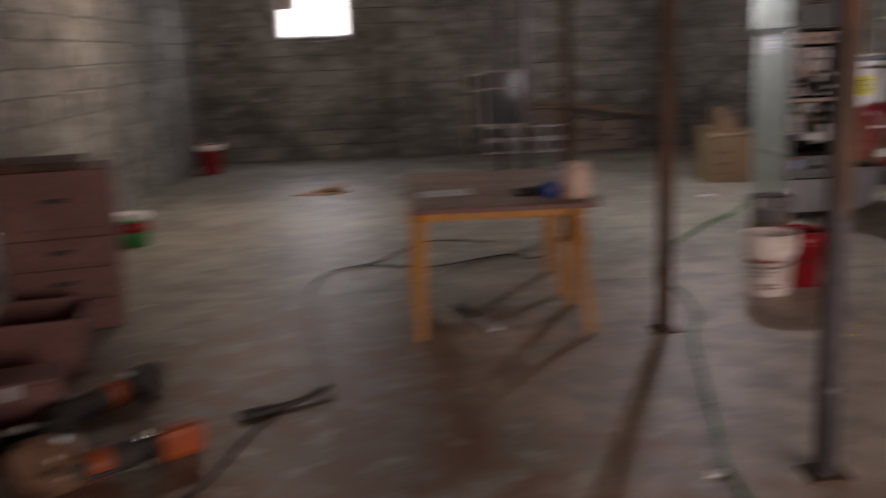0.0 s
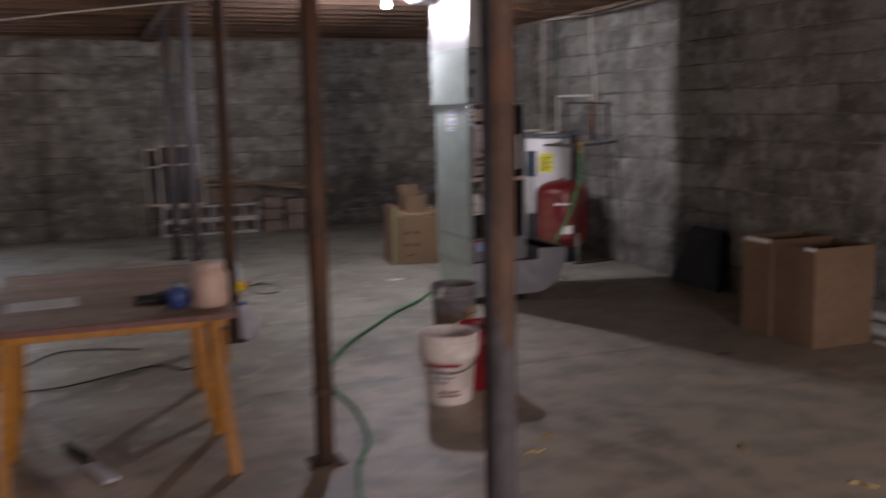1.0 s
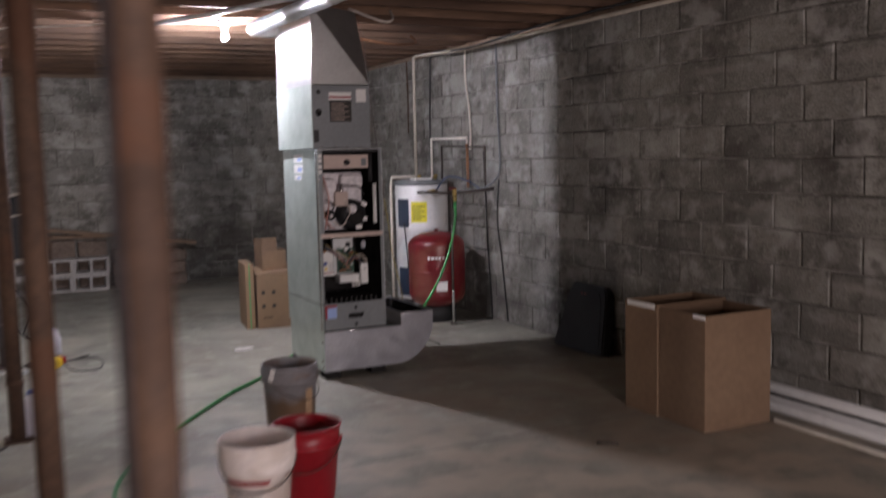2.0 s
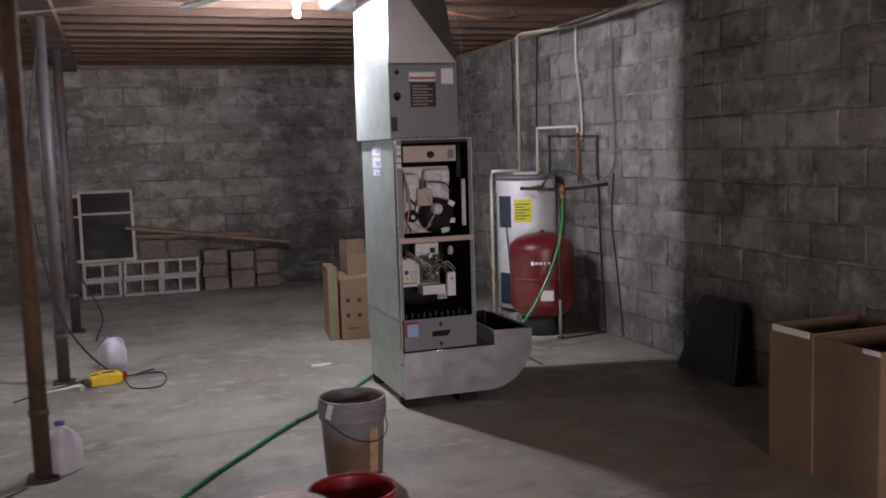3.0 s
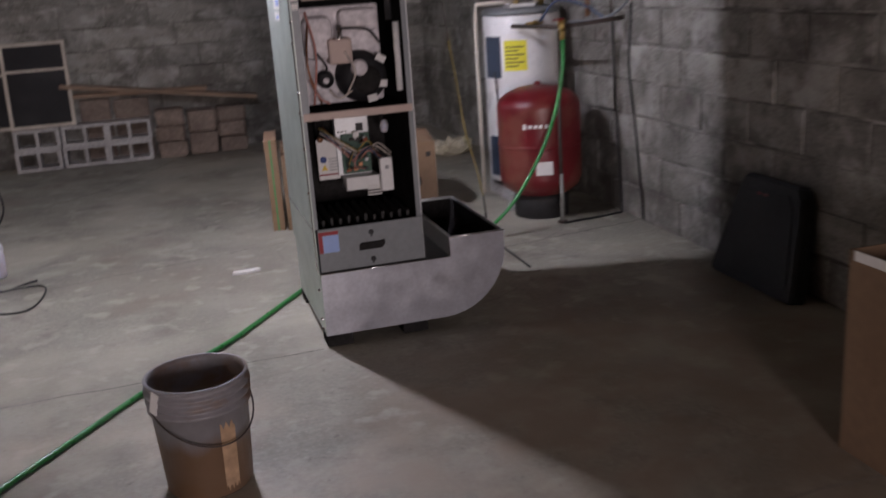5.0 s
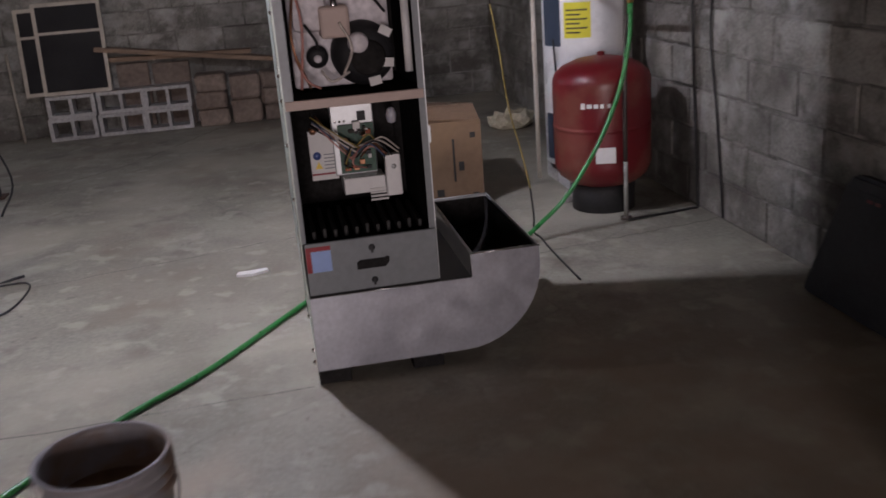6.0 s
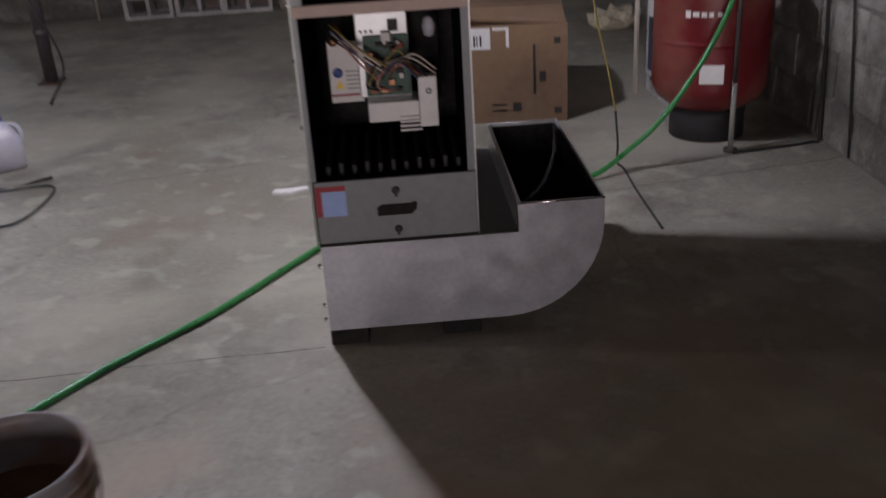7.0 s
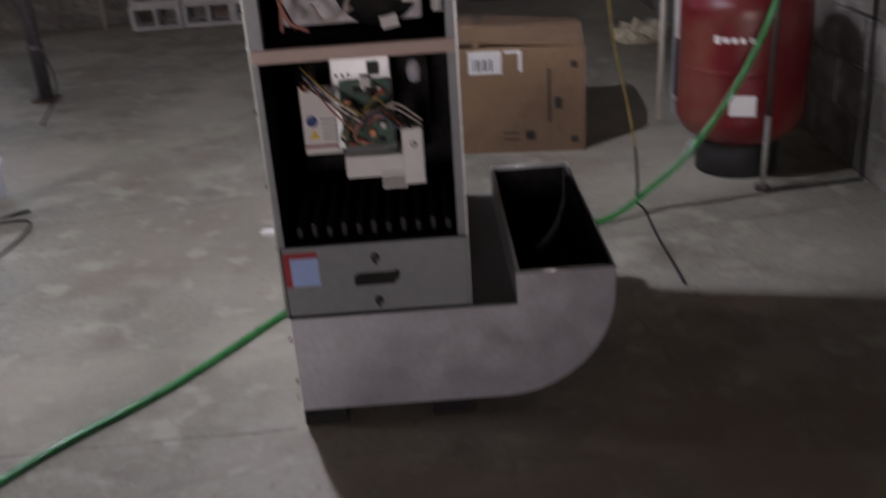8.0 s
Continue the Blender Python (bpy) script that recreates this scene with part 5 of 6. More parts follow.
for x, z, r, y1, lab in ((5.63, 0.115, 0.03, 5.72, "white plastic drain pipe lying along the wall"), (5.56, 0.032, 0.032, 5.66, "white plastic drain pipe lying along the wall"), (5.64, 0.032, 0.03, 5.75, "white plastic drain pipe lying along the wall"), (5.40, 0.012, 0.012, 5.38, "thin cream plastic pipe on the slab")):
    p = thing("drain_pipe" if r > 0.02 else "thin_pipe", (x, y1, z), lab, "pipe", "pipes along the wall")
    bm = bmesh.new()
    lathe(bm, [(r, 0), (r, 2.6), (r - 0.004, 2.6), (r - 0.004, 0), (r, 0)], 20, (0, 0, 0), (0, -1, 0))
    part("barrel", bm, M["white"] if r > 0.02 else M["pvc"], p)
    if r > 0.02:
        part("socket", lathe(bmesh.new(), [(r + 0.0005, 0.0), (r + 0.005, 0.0), (r + 0.005, 0.09), (r + 0.0005, 0.10)], 20, (0, -2.5, 0), (0, 1, 0)), M["white"], p)


# ---- work table ----
def sawhorse(y, label):
    s = thing("sawhorse", (0.93, y, 0), label, "sawhorse", "sawhorses under the table top")
    zt = 0.665
    part("beam", B(-0.47, 0.47, -0.022, 0.022, zt - 0.09, zt, bevel=0.004), M["yellow"], s)
    for sx in (-1, 1):
        for sy in (-1, 1):
            a, b = Vector((sx * 0.405, sy * 0.045, zt - 0.02)), Vector((sx * 0.445, sy * 0.27, 0.0))
            bm = bmesh.new()
            w, d = 0.021, 0.018
            v = [bm.verts.new((p.x + i * w, p.y + j * d, p.z)) for p in (a, b) for i, j in ((-1, -1), (1, -1), (1, 1), (-1, 1))]
            for q in ((0, 1, 2, 3), (7, 6, 5, 4), (0, 4, 5, 1), (1, 5, 6, 2), (2, 6, 7, 3), (3, 7, 4, 0)):
                bm.faces.new([v[k] for k in q])
            part("leg", bm, M["yellow"], s)
        part("gusset", slab(bmesh.new(), [(-0.06, zt - 0.10), (0.06, zt - 0.10), (0.11, zt - 0.24), (-0.11, zt - 0.24)], sx * 0.45, sx * 0.462, "yz"), M["yellow"], s)
    return s


sawhorse(5.08, "yellow painted wooden sawhorse carrying a worn board")
sawhorse(5.86, "yellow painted wooden sawhorse carrying a worn board")
tt = thing("table_top", (0.93, 4.75, 0.666), "worn brown plywood top laid on two sawhorses", "table top")
part("sheet", B(-0.475, 0.475, 0.012, 1.40, 0.0, 0.028, bevel=0.003), M["ply"], tt)
part("edge_strip", B(-0.475, 0.475, 0.0, 0.0115, 0.002, 0.027, bevel=0.002), M["maroon"], tt, "darker worn edge strip")
TT = 0.695
solid("paper_sheet", slab(bmesh.new(), [(0, 0), (0.28, 0.03), (0.27, 0.24), (0.0, 0.20)], 0.0, 0.003, "xy"), M["paper"], "white sheet of paper on the worn table top", "paper", at=(0.52, 5.14, TT))
pj = thing("plastic_jar", (1.32, 4.93, TT), "cloudy pinkish plastic jar on the table edge", "jar")
part("body", lathe(bmesh.new(), [(0, 0), (0.065, 0.0), (0.075, 0.015), (0.077, 0.13), (0.06, 0.155), (0.055, 0.165), (0, 0.168)], 28), M["pinktub"], pj)
part("lid", lathe(bmesh.new(), [(0.058, 0.160), (0.062, 0.162), (0.062, 0.185), (0, 0.188)], 28), M["pinktub"], pj)
bc = thing("blue_can", (1.19, 4.96, TT), "small blue and grey can on the table", "can")
part("body", lathe(bmesh.new(), [(0, 0), (0.042, 0), (0.042, 0.085), (0, 0.088)], 24), M["blue"], bc)
part("cap", lathe(bmesh.new(), [(0.02, 0.086), (0.02, 0.11), (0, 0.112)], 16), M["grey"], bc)
dg = thing("work_gloves", (1.20, 5.12, TT), "dark pair of work gloves beside a can", "gloves")
part("palm", B(-0.09, 0.08, -0.05, 0.06, 0.0, 0.035, bevel=0.015), M["ink"], dg)
for k in range(4):
    part("finger", B(-0.17, -0.08, -0.05 + 0.028 * k, -0.028 + 0.028 * k, 0.002, 0.024, bevel=0.008), M["ink"], dg)
bt = thing("floor_trowel", (0.835, 5.03, 0), "pale metal tool with a dark handle under the table", "trowel", turn=-72)
part("blade", B(-0.10, 0.15, -0.03, 0.03, 0.004, 0.022, bevel=0.006), M["jug"], bt)
part("handle", tube(bmesh.new(), [(-0.09, 0, 0.014), (-0.22, 0.01, 0.02), (-0.42, 0.0, 0.016)], 0.014, 8), M["ink"], bt)


# ---- along the back wall ----
def hollow_block():
    b = thing("hollow_block", (0, 0, 0), "grey hollow concrete block stacked on its side", "block", "stacked hollow blocks")
    for x0, x1 in ((0, 0.032), (0.184, 0.212), (0.364, 0.396)):
        part("cross_web", B(x0, x1, 0.002, 0.188, 0.03, 0.16), M["hollow"], b)
    for z0, z1 in ((0, 0.03), (0.16, 0.19)):
        part("face_shell", B(0, 0.396, 0, 0.19, z0, z1, bevel=0.003), M["hollow"], b)
    return b


first = hollow_block()
first.matrix_basis = pose(1.73, 13.14, 0)
for i in range(3):
    for k in range(2):
        if i or k:
            copy_thing(first, pose(1.73 + 0.402 * i + (0.012 if k else 0) + 0.01 * (i == 1), 13.14 + (0.012 if i == 1 else 0), 0.191 * k, 0, 0, 0))


def sash(x, w, h, z, y, lean, label):
    s = thing("window_sash", (x, y, z), label, "window sash", "old window sashes")
    m = pose(0, 0, 0, -lean, 0, 0)
    for nm, q in (("stile", (0, 0.03, 0, 0.035, 0, h)), ("stile", (w - 0.03, w, 0, 0.035, 0, h)), ("rail", (0.03, w - 0.03, 0, 0.035, 0, 0.03)), ("rail", (0.03, w - 0.03, 0, 0.035, h - 0.03, h)), ("muntin", (0.03, w - 0.03, 0.005, 0.03, h * 0.66, h * 0.66 + 0.022))):
        part(nm, B(*q, m=m), M["dustypvc"], s, "flaking cream frame")
    part("pane", B(0.03, w - 0.03, 0.014, 0.018, 0.03, h * 0.66, m=m), M["dark_glass"], s, "dark dusty pane")
    part("pane", B(0.03, w - 0.03, 0.014, 0.018, h * 0.66 + 0.022, h - 0.03, m=m), M["dark_glass"], s, "dark dusty pane")
    return s


sash(1.735, 0.56, 0.77, 0.384, 13.19, 9, "old cream framed window sash with dark panes leaning on the wall")
sash(1.58, 0.50, 0.73, 0.384, 13.235, 8, "old cream framed window sash behind another one")
solid("white_stick", tube(bmesh.new(), [(1.50, 13.22, 0.0), (1.46, 13.36, 0.75)], 0.012, 8, straight=True), M["dustypvc"], "thin white stick leaning against the block wall", "stick")

rng = random.Random(5)
x = 2.98
for cols, hgt in ((3, 0.45), (2, 0.42), (3, 0.43)):
    z = 0.0
    w = 0.27
    for k in range(cols):
        hh = hgt / cols
        q = B(-w / 2 + 0.005, w / 2 - 0.005, -0.13, 0.13, 0.0, hh - 0.003, bevel=0.025)
        for v in q.verts:
            v.co += Vector((rng.uniform(-0.008, 0.008), rng.uniform(-0.01, 0.01), 0))
        solid("paving_stone", q, M["stone"], "rough brown stone stacked against the wall", "stone", group="stacked stones", at=(x + w / 2 + rng.uniform(-0.01, 0.01), 13.22, z), turn=rng.uniform(-4, 4))
        z += hh
    x += w + 0.015
for k, (xx, ww, hh) in enumerate(((2.33, 0.27, 0.58), (2.63, 0.32, 0.56))):
    solid("stone_slab", B(0, ww, 0, 0.06, 0, hh, bevel=0.012), M["stone"], "upright brown stone slab against the wall", "stone", group="stone slabs", at=(xx, 13.345 - 0.0 * k, 0))
for k, (a, b, w) in enumerate((((2.20, 13.27, 0.735), (3.95, 13.22, 0.485), 0.07), ((1.90, 13.315, 0.64), (3.5, 13.30, 0.60), 0.05))):
    d = Vector(b) - Vector(a)
    m = Matrix.Translation(a) @ Vector((1, 0, 0)).rotation_difference(d).to_matrix().to_4x4()
    solid("loose_plank", B(0, d.length, -w, w, -0.018, 0.018, bevel=0.003, m=m), M["plank"], "long weathered plank lying on stacked stones", "plank", group="loose planks")

# ---- clutter on the other side ----
dr = thing("drawer_chest", (-1.74, 5.22, 0), "battered maroon-brown wooden chest of drawers", "chest", turn=14)
part("carcass", B(0, 0.60, 0.02, 0.45, 0, 0.90, bevel=0.006), M["maroon"], dr)
part("top_board", B(-0.02, 0.46, 0.0, 0.47, 0.902, 0.945, bevel=0.006), M["rust"], dr, "darker loose board on top")
for z0, z1 in ((0.04, 0.18), (0.20, 0.36), (0.38, 0.53), (0.58, 0.90)):
    d = part("drawer", B(0.02, 0.58, -0.004, 0.018, z0, z1, bevel=0.005), M["maroon"], dr)
    part("pull", B(0.24, 0.36, -0.02, -0.004, (z0 + z1) / 2 - 0.012, (z0 + z1) / 2 + 0.012, bevel=0.004), M["ink"], d)
cr = thing("low_crate", (-1.55, 4.45, 0), "low maroon-brown wooden crate", "crate", turn=12)
for q in ((0, 0.42, 0, 0.02), (0, 0.42, 0.48, 0.50)):
    part("end_board", B(*q, 0.0, 0.28, bevel=0.003), M["maroon"], cr)
for q in ((0, 0.02), (0.40, 0.42)):
    for z in (0.02, 0.16):
        part("side_slat", B(*q, 0.02, 0.48, z, z + 0.11, bevel=0.003), M["maroon"], cr)
part("bottom", B(0.02, 0.40, 0.02, 0.48, 0.0, 0.02), M["maroon"], cr)
def corded_tool(x, y, length, turn, label, collar_at, head="orange"):
    """Long-bodied corded tool: ribbed dark motor body, orange gear head, shiny guard, side grip."""
    t = thing("power_tool", (x, y, 0), label, "power tool", "power tools on the slab", turn=turn)
    a = length / 2
    part("motor_body", lathe(bmesh.new(), [(0, 0), (0.035, 0.005), (0.05, 0.03), (0.054, 0.12), (0.050, 0.125), (0.050, 0.132), (0.054, 0.137), (0.052, length * 0.55), (0.042, length * 0.6), (0.042, length * 0.72), (0, length * 0.73)], 24, (-a, 0, 0.056), (1, 0, 0.02)), M["ink"], t, "dark ribbed motor body")
    part("gear_head", B(a * 0.42, a, -0.055, 0.055, 0.0, 0.125, bevel=0.028), M[head], t, "scuffed gear head")
    part("collar", lathe(bmesh.new(), [(0.05, 0.0), (0.059, 0.004), (0.059, 0.07), (0.05, 0.074)], 24, (-a + collar_at, 0, 0.06), (1, 0, 0.02)), M["orange"], t, "orange collar")
    part("guard", B(a * 0.15, a * 0.65, -0.022, 0.030, 0.118, 0.130, bevel=0.005, m=pose(0, 0, 0, 6, 3, 4)), M["chrome"], t, "shiny metal guard")
    part("side_grip", tube(bmesh.new(), [(a * 0.3, -0.05, 0.07), (a * 0.28, -0.10, 0.075), (a * 0.2, -0.19, 0.05)], 0.017, 10), M["black"], t, "black side grip")
    part("trigger", B(-a * 0.5, -a * 0.2, -0.066, -0.045, 0.03, 0.05, bevel=0.006), M["black"], t)
    return t


corded_tool(-0.90, 4.06, 0.62, 60, "dark power tool with orange collar and shiny guard", 0.30, "ink")
corded_tool(-0.66, 3.42, 0.60, 36, "dark power tool with an orange gear head", 0.16)
corded_tool(-1.18, 3.55, 0.55, 20, "dark power tool with dull orange trim", 0.2, "ink")
bm = bmesh.new()
bmesh.ops.create_icosphere(bm, subdivisions=4, radius=0.13)
for v in bm.verts:
    q = noise.noise(v.co * 9) * 0.22 + noise.noise(v.co * 24) * 0.08
    v.co = Vector((v.co.x * (1.15 + q), v.co.y * (0.95 + q), max(0.0, (v.co.z + 0.08) * (0.85 + q))))
for f_ in bm.faces:
    f_.smooth = True
solid("plastic_bag", bm, M["baggy"], "crumpled shiny brown plastic bag among tools", "bag", at=(-0.90, 3.34, 0))
wbx = thing("wooden_box", (-1.28, 4.02, 0), "maroon-brown wooden box on the slab", "box", turn=18)
part("carcass", B(-0.2, 0.2, -0.12, 0.12, 0, 0.17, bevel=0.006), M["maroon"], wbx)
part("lid", B(-0.205, 0.205, -0.125, 0.125, 0.172, 0.19, bevel=0.005), M["maroon"], wbx)
part("clasp", B(-0.03, 0.03, -0.131, -0.126, 0.12, 0.18, bevel=0.002), M["steel"], wbx)
pk = thing("pry_bar", (-0.12, 3.98, 0), "dark bent steel bar on the slab", "bar", turn=25)
part("bar", tube(bmesh.new(), [(-0.22, -0.04, 0.015), (-0.05, -0.02, 0.015), (0.08, 0.0, 0.02), (0.20, 0.06, 0.03)], 0.014, 8), M["ink"], pk)
part("head", B(-0.23, -0.06, -0.055, 0.005, 0.0, 0.03, bevel=0.01), M["ink"], pk)
run("tool_cord", [(-0.14, 3.95, 0.008), (-0.25, 3.66, 0.008), (-0.316, 3.39, 0.008), (-0.37, 3.2, 0.008), (-0.5, 3.0, 0.008)], 0.006, M["cord"], "black tool cord trailing over the slab", False, category="cord")
sb = thing("small_bin", (-1.70, 7.75, 0), "small green bin with a red band and white rag", "bin")
part("bin", lathe(bmesh.new(), [(0, 0), (0.11, 0), (0.13, 0.22), (0.12, 0.22), (0.10, 0.02), (0, 0.02)], 28), M["hose"], sb)
part("band", lathe(bmesh.new(), [(0.122, 0.12), (0.127, 0.12), (0.132, 0.20), (0.127, 0.20), (0.122, 0.12)], 28), M["redplastic"], sb)
part("rag", B(-0.16, 0.12, -0.10, 0.10, 0.20, 0.27, bevel=0.03), M["paper"], sb, "white rag")
fc = thing("flat_cardboard", (-0.33, 10.15, 0), "flattened tan cardboard piece on the slab", "cardboard")
part("sheet", slab(bmesh.new(), [(-0.28, -0.10), (0.10, -0.16), (0.28, 0.02), (0.20, 0.16), (-0.20, 0.14)], 0.0, 0.012, "xy"), M["tan"], fc)
part("raised_fold", B(-0.05, 0.24, -0.02, 0.12, 0.012, 0.05, bevel=0.012, m=pose(0, 0, 0, 0, -8, 10)), M["tan"], fc)
solid("paper_scrap", slab(bmesh.new(), [(-0.07, -0.02), (0.0, -0.035), (0.08, 0.0), (0.07, 0.03), (0.0, 0.02), (-0.06, 0.02)], 0.0, 0.012, "xy"), M["paper"], "torn white paper scrap on the slab", "paper", at=(3.395, 8.90, 0))
solid("paper_chip", slab(bmesh.new(), [(-0.035, -0.02), (0.03, -0.025), (0.04, 0.015), (-0.02, 0.025)], 0.0, 0.010, "xy"), M["paper"], "small white chip of paper on the slab", "paper", at=(1.428, 3.10, 0))

for k, (x, y, a) in enumerate(((2.753, 4.665, 30), (2.605, 4.51, 8), (3.465, 4.19, 65), (3.625, 3.675, 120))):
    solid("wood_shaving", tube(bmesh.new(), [(-0.05, 0, 0.006), (-0.015, 0.012, 0.010), (0.02, -0.006, 0.007), (0.055, 0.008, 0.006)], 0.006, 6, 4), M["shaving"], "pale yellow curl of wood on the slab", "shaving", group="wood shavings", at=(x, y, 0), turn=a)
solid("short_stick", tube(bmesh.new(), [(4.346, 5.553, 0.009), (4.39, 5.523, 0.011), (4.435, 5.482, 0.009)], 0.008, 7, straight=True), M["darkpipe"], "short dark stick on the slab", "stick")

# ---- under the joists ----
def bulb_holder(at, mat, label, group="bare bulbs"):
    b = thing("ceiling_bulb", (at[0], at[1], at[2]), label, "light bulb", group)
    part("bulb", lathe(bmesh.new(), [(0, -0.028), (0.014, -0.024), (0.022, -0.013), (0.025, 0.0), (0.022, 0.015), (0.015, 0.035), (0.013, 0.05), (0, 0.05)], 24), mat, b, "lit bulb")
    part("socket", lathe(bmesh.new(), [(0.016, 0.048), (0.024, 0.05), (0.026, 0.085), (0.05, 0.09), (0.055, 0.125), (0, 0.125)], 24), M["white"], b, "white porcelain socket")
    part("mounting_board", B(-0.10, 0.10, -0.11, 0.11, 0.122, 0.131), M["plank"], b)
    return b


bulb_holder(BULB, M["bulb"], "bare lit bulb in a porcelain socket under the joists")
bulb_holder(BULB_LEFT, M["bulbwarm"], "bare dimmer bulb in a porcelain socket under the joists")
rd = thing("round_duct", (3.42, 8.25, 2.385), "shiny round galvanised duct slung under the joists", "duct")
part("pipe", lathe(bmesh.new(), [(0.05, 0.0), (0.05, 0.72), (0.053, 0.725), (0.053, 0.735), (0.05, 0.74), (0.05, 1.45), (0.053, 1.455), (0.05, 1.46), (0.05, 3.2)], 24, (0, 0, 0), (0.03, -1, 0.0)), M["steel"], rd)
part("elbow", tube(bmesh.new(), [(0.0, -0.02, 0), (0.0, 0.04, 0.0), (0.06, 0.09, 0.0), (0.20, 0.10, 0)], 0.051, 16), M["steel"], rd)
run("ceiling_pipe", [(2.6, 8.9, 2.43), (3.05, 8.0, 2.43), (3.6, 6.6, 2.43), (3.8, 5.0, 2.43)], 0.016, M["steel"], "thin steel pipe under the joists")
run("ceiling_cable", [(4.1, 8.8, 2.46), (4.5, 8.5, 2.34), (4.8, 8.6, 2.36), (4.9, 8.9, 2.46)], 0.008, M["copper"], "orange cable sagging between joists", False, category="cable")
run("ceiling_cable", [(3.9, 7.7, 2.46), (4.05, 7.5, 2.36), (4.15, 7.55, 2.38), (4.2, 7.7, 2.46)], 0.008, M["wirewhite"], "white cable sagging between joists", False, category="cable")
run("ceiling_cable", [(-1.35, 8.55, 2.46), (-1.1, 12.2, 2.45), (0.0, 11.0, 2.40), (1.0, 9.6, 2.38), (2.0, 8.9, 2.42), (3.25, 8.56, 2.46)], 0.007, M["wirewhite"], "white cable strung below the joists to the bulb", False, category="cable")
run("ceiling_cable", [(5.60, 9.9, 2.45), (5.45, 8.9, 2.38), (5.5, 7.5, 2.44), (5.5, 5.0, 2.45)], 0.010, M["cord"], "black cable bundle under the joists", False, category="cable")

# ---- high window ----
wd = thing("window_1", ((WX0 + WX1) / 2, YB + 0.1, WZ0), "small high basement window full of daylight", "window")
tagged(wd, kind="structure")
hw, hh = (WX1 - WX0) / 2, WZ1 - WZ0
for nm, q in (("window_sill", (-hw, hw, -0.03, 0.05, 0.0, 0.03)), ("window_frame", (-hw, -hw + 0.03, -0.02, 0.03, 0.03, hh)), ("window_frame", (hw - 0.03, hw, -0.02, 0.03, 0.03, hh)), ("window_frame", (-hw + 0.03, hw - 0.03, -0.02, 0.03, hh - 0.03, hh))):
    part(nm, B(*q, bevel=0.002), M["white"], wd)
pane = part("pane", B(-hw + 0.03, hw - 0.03, 0.0, 0.004, 0.03, hh - 0.03), M["glass"], wd, "clear glass pane")
pane.visible_shadow = False
solid("ground", B(-60, 60, YB + 0.2, 160, 1.3, 1.45), M["dirt"], "pale gravelly ground outside the window", "ground", "structure")

solid("backdrop", B(-40, 40, 70, 70.5, 1.45, 40), M["haze"], "bright white hazy sky outside the window", "sky", "structure")
part("corner_board", B(-hw + 0.03, -hw + 0.25, 0.006, 0.02, 0.39, hh - 0.03, bevel=0.002), M["plank"], wd, "dark scrap board in the upper corner of the window")

# added frame around the fill lamp's opening, out of view
d1 = tagged(thing("door_1", (2.9, YN - 0.1, 0.2), "added doorway frame, out of view, around a fill lamp", "doorway"), kind="structure")
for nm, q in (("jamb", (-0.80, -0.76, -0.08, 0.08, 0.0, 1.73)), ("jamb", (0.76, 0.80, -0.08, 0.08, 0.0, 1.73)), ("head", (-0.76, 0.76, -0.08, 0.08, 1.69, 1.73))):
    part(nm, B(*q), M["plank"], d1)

# ---- block walls ----
def wall_core(name, boxes, label):
    bm = bmesh.new()
    for q in boxes:
        box(bm, *q)
    return solid(name, bm, M["mortar"], label, "wall", "structure")


wl = wall_core("wall_left", [(XL - 0.2, XL, YN, YB, 0, H)], "grey concrete block wall with stains")
wr = wall_core("wall_right", [(XR, XR + 0.2, YN, YB, 0, H)], "grey concrete block wall with rough mortar joints and dark stains")
wb = wall_core("wall_back", [(XL - 0.2, WX0, YB, YB + 0.2, 0, H), (WX1, XR + 0.2, YB, YB + 0.2, 0, H), (WX0, WX1, YB, YB + 0.2, 0, WZ0), (WX0, WX1, YB, YB + 0.2, WZ1, H)], "grey concrete block wall with a small high window")
wn_ = wall_core("wall_near", [(XL - 0.2, 2.1, YN - 0.2, YN, 0, H), (3.7, XR + 0.2, YN - 0.2, YN, 0, H), (2.1, 3.7, YN - 0.2, YN, 1.93, H), (2.1, 3.7, YN - 0.2, YN, 0, 0.20)], "grey concrete block wall out of view, with an opening added for fill light")

CACHE = {}
brng = random.Random(21)


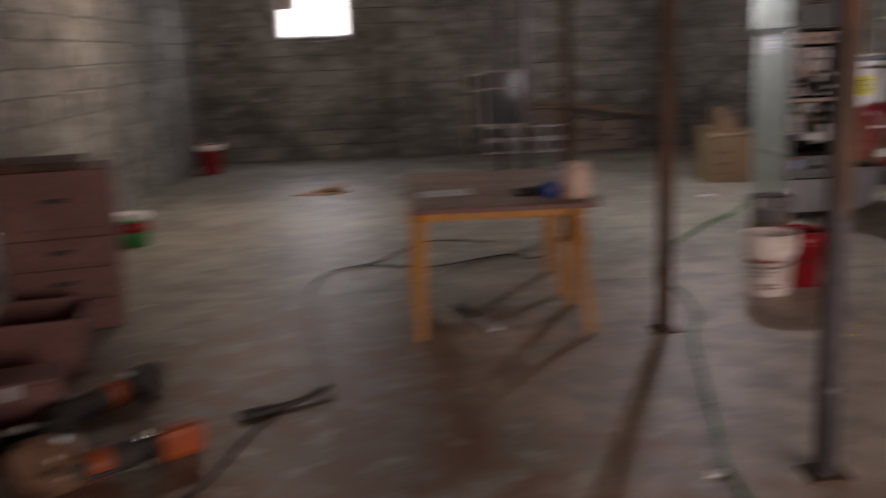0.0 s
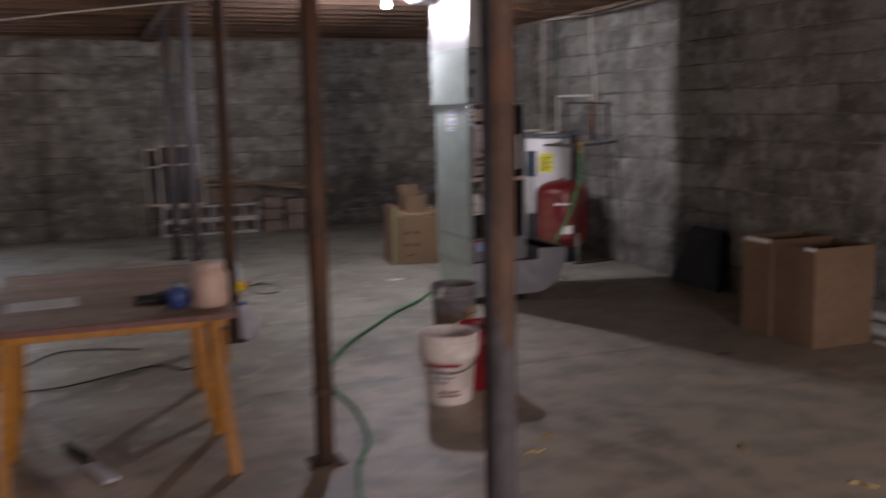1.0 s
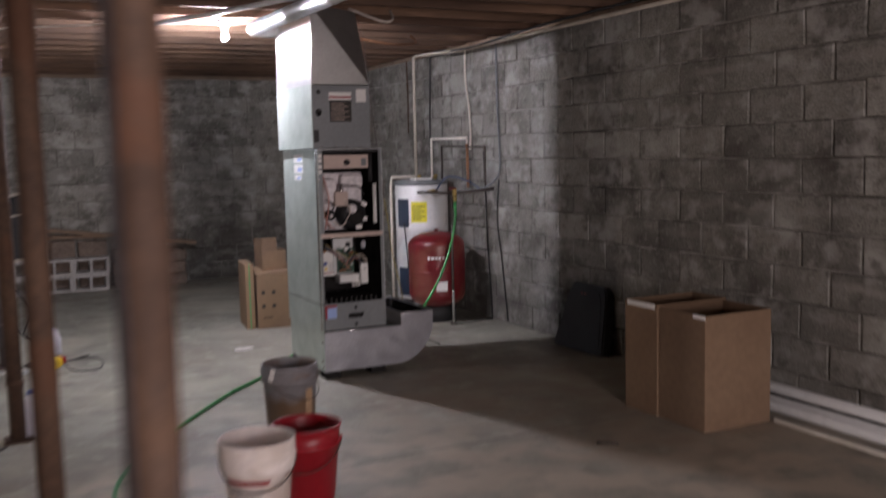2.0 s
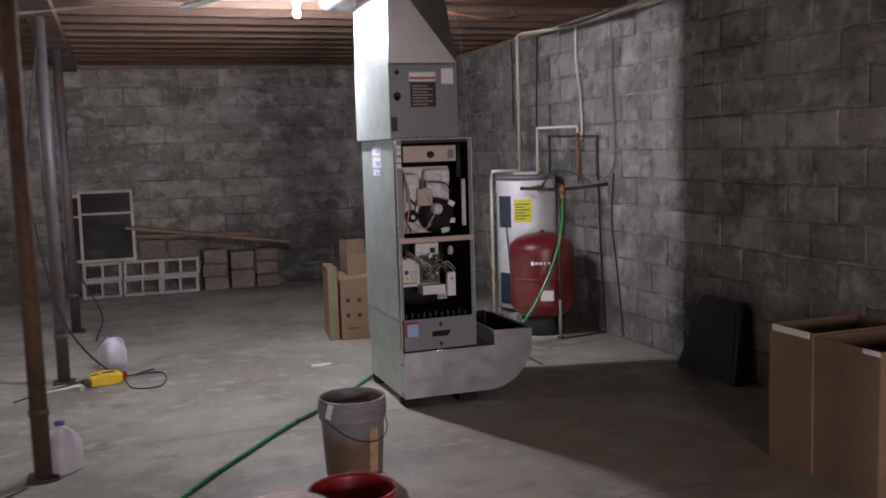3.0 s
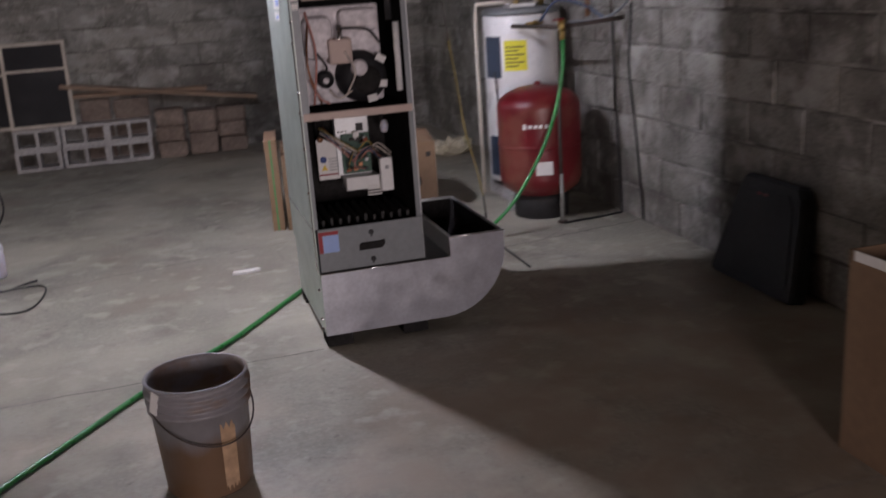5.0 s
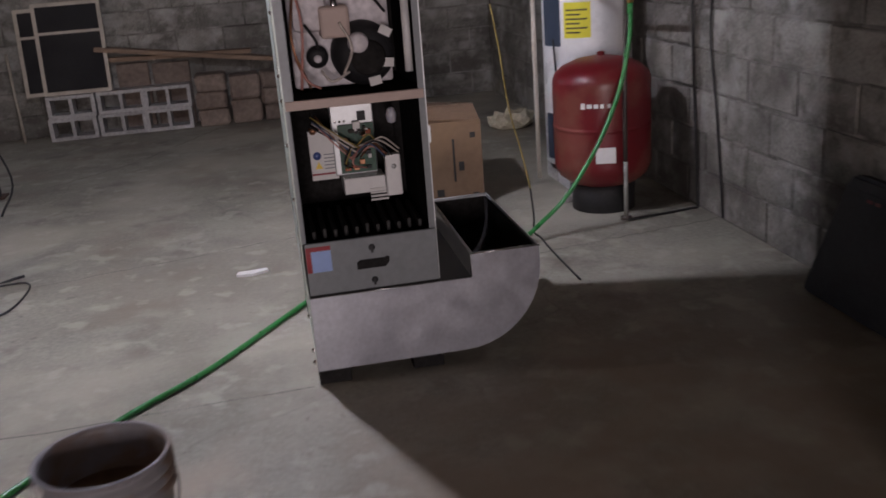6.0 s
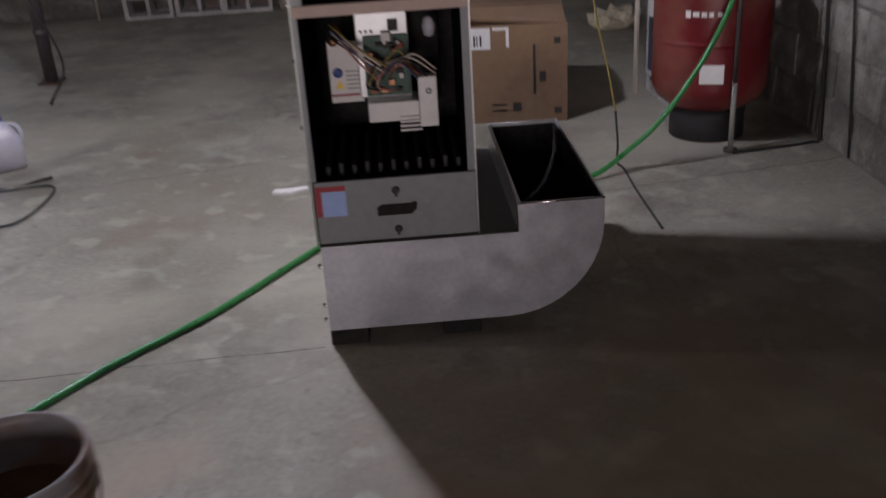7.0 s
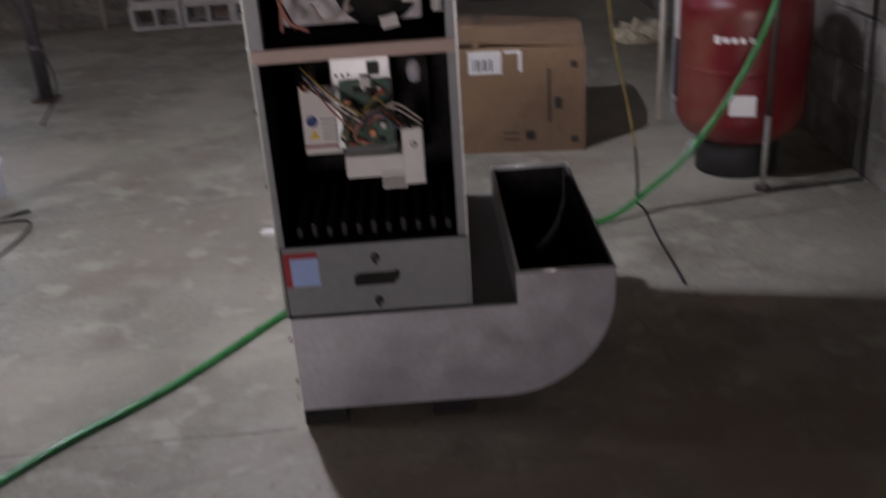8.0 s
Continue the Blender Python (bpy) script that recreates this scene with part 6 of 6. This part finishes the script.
def block_mesh(length, variant):
    key = (round(length, 3), variant)
    if key not in CACHE:
        r = random.Random(variant * 7 + 1)
        a, h, d, c = length / 2 - 0.006, 0.0955, 0.0065 + 0.002 * (variant % 3), 0.006
        j = [r.uniform(-0.006, 0.006) for _ in range(8)]
        back = [(-a, 0, -h), (a, 0, -h), (a, 0, h), (-a, 0, h)]
        fr = [(-a + c + j[0], -d, -h + c + j[1]), (a - c + j[2], -d, -h + c + j[3]), (a - c + j[4], -d, h - c + j[5]), (-a + c + j[6], -d, h - c + j[7])]
        me = bpy.data.meshes.new("concrete_block")
        me.from_pydata(back + fr, [], [(4, 5, 6, 7), (0, 1, 5, 4), (1, 2, 6, 5), (2, 3, 7, 6), (3, 0, 4, 7), (3, 2, 1, 0)])
        me.materials.append(M["block"])
        CACHE[key] = me
    return CACHE[key]


def lay(wall, start, end, place, near, hole=None):
    """Courses in running bond; pieces outside the near stretch are joined into one part."""
    rest_v, rest_f = [], []
    for row in range(12):
        z = 0.2033 * row + 0.1017
        s = start - (0.203 if row % 2 else 0.0)
        while s < end - 0.03:
            a, b = max(s, start), min(s + 0.406, end)
            s += 0.406
            cuts = [(a, b)]
            if hole and hole[2] < z < hole[3]:
                cuts = [(p, q) for p, q in ((a, min(b, hole[0])), (max(a, hole[1]), b)) if q - p > 0.04]
            for p, q in cuts:
                if q - p < 0.04:
                    continue
                me = block_mesh(q - p, brng.randrange(6))
                m = place((p + q) / 2, z + brng.uniform(-0.003, 0.003)) @ pose(0, -brng.uniform(0.0, 0.0025), 0, brng.uniform(-0.7, 0.7), brng.uniform(-0.3, 0.3), brng.uniform(-0.5, 0.5))
                if near[0] <= (p + q) / 2 <= near[1]:
                    ob = new("concrete_block", me)
                    ob.parent = wall
                    ob.matrix_basis = m
                else:
                    k = len(rest_v)
                    rest_v += [m @ v.co for v in me.vertices]
                    rest_f += [tuple(k + i for i in f.vertices) for f in me.polygons]
    if rest_v:
        me = bpy.data.meshes.new("far_blocks")
        me.from_pydata(rest_v, [], rest_f)
        me.materials.append(M["block"])
        ob = new("far_blocks", me)
        ob.parent = wall
        tagged(ob, "grey concrete blocks further along the wall", kind="stuff")


lay(wr, YN, YB, lambda s, z: pose(XR, s, z, 0, 0, -90), (4.4, 13.4))
lay(wl, YN, YB, lambda s, z: pose(XL, s, z, 0, 0, 90), (5.0, 13.4))
lay(wb, XL, XR, lambda s, z: pose(s, YB, z, 0, 0, 0), (XL, XR), (WX0, WX1, WZ0, WZ1))
lay(wn_, XL, XR, lambda s, z: pose(s, YN, z, 0, 0, 180), (99, 100), (2.1, 3.7, 0.2, 1.93))
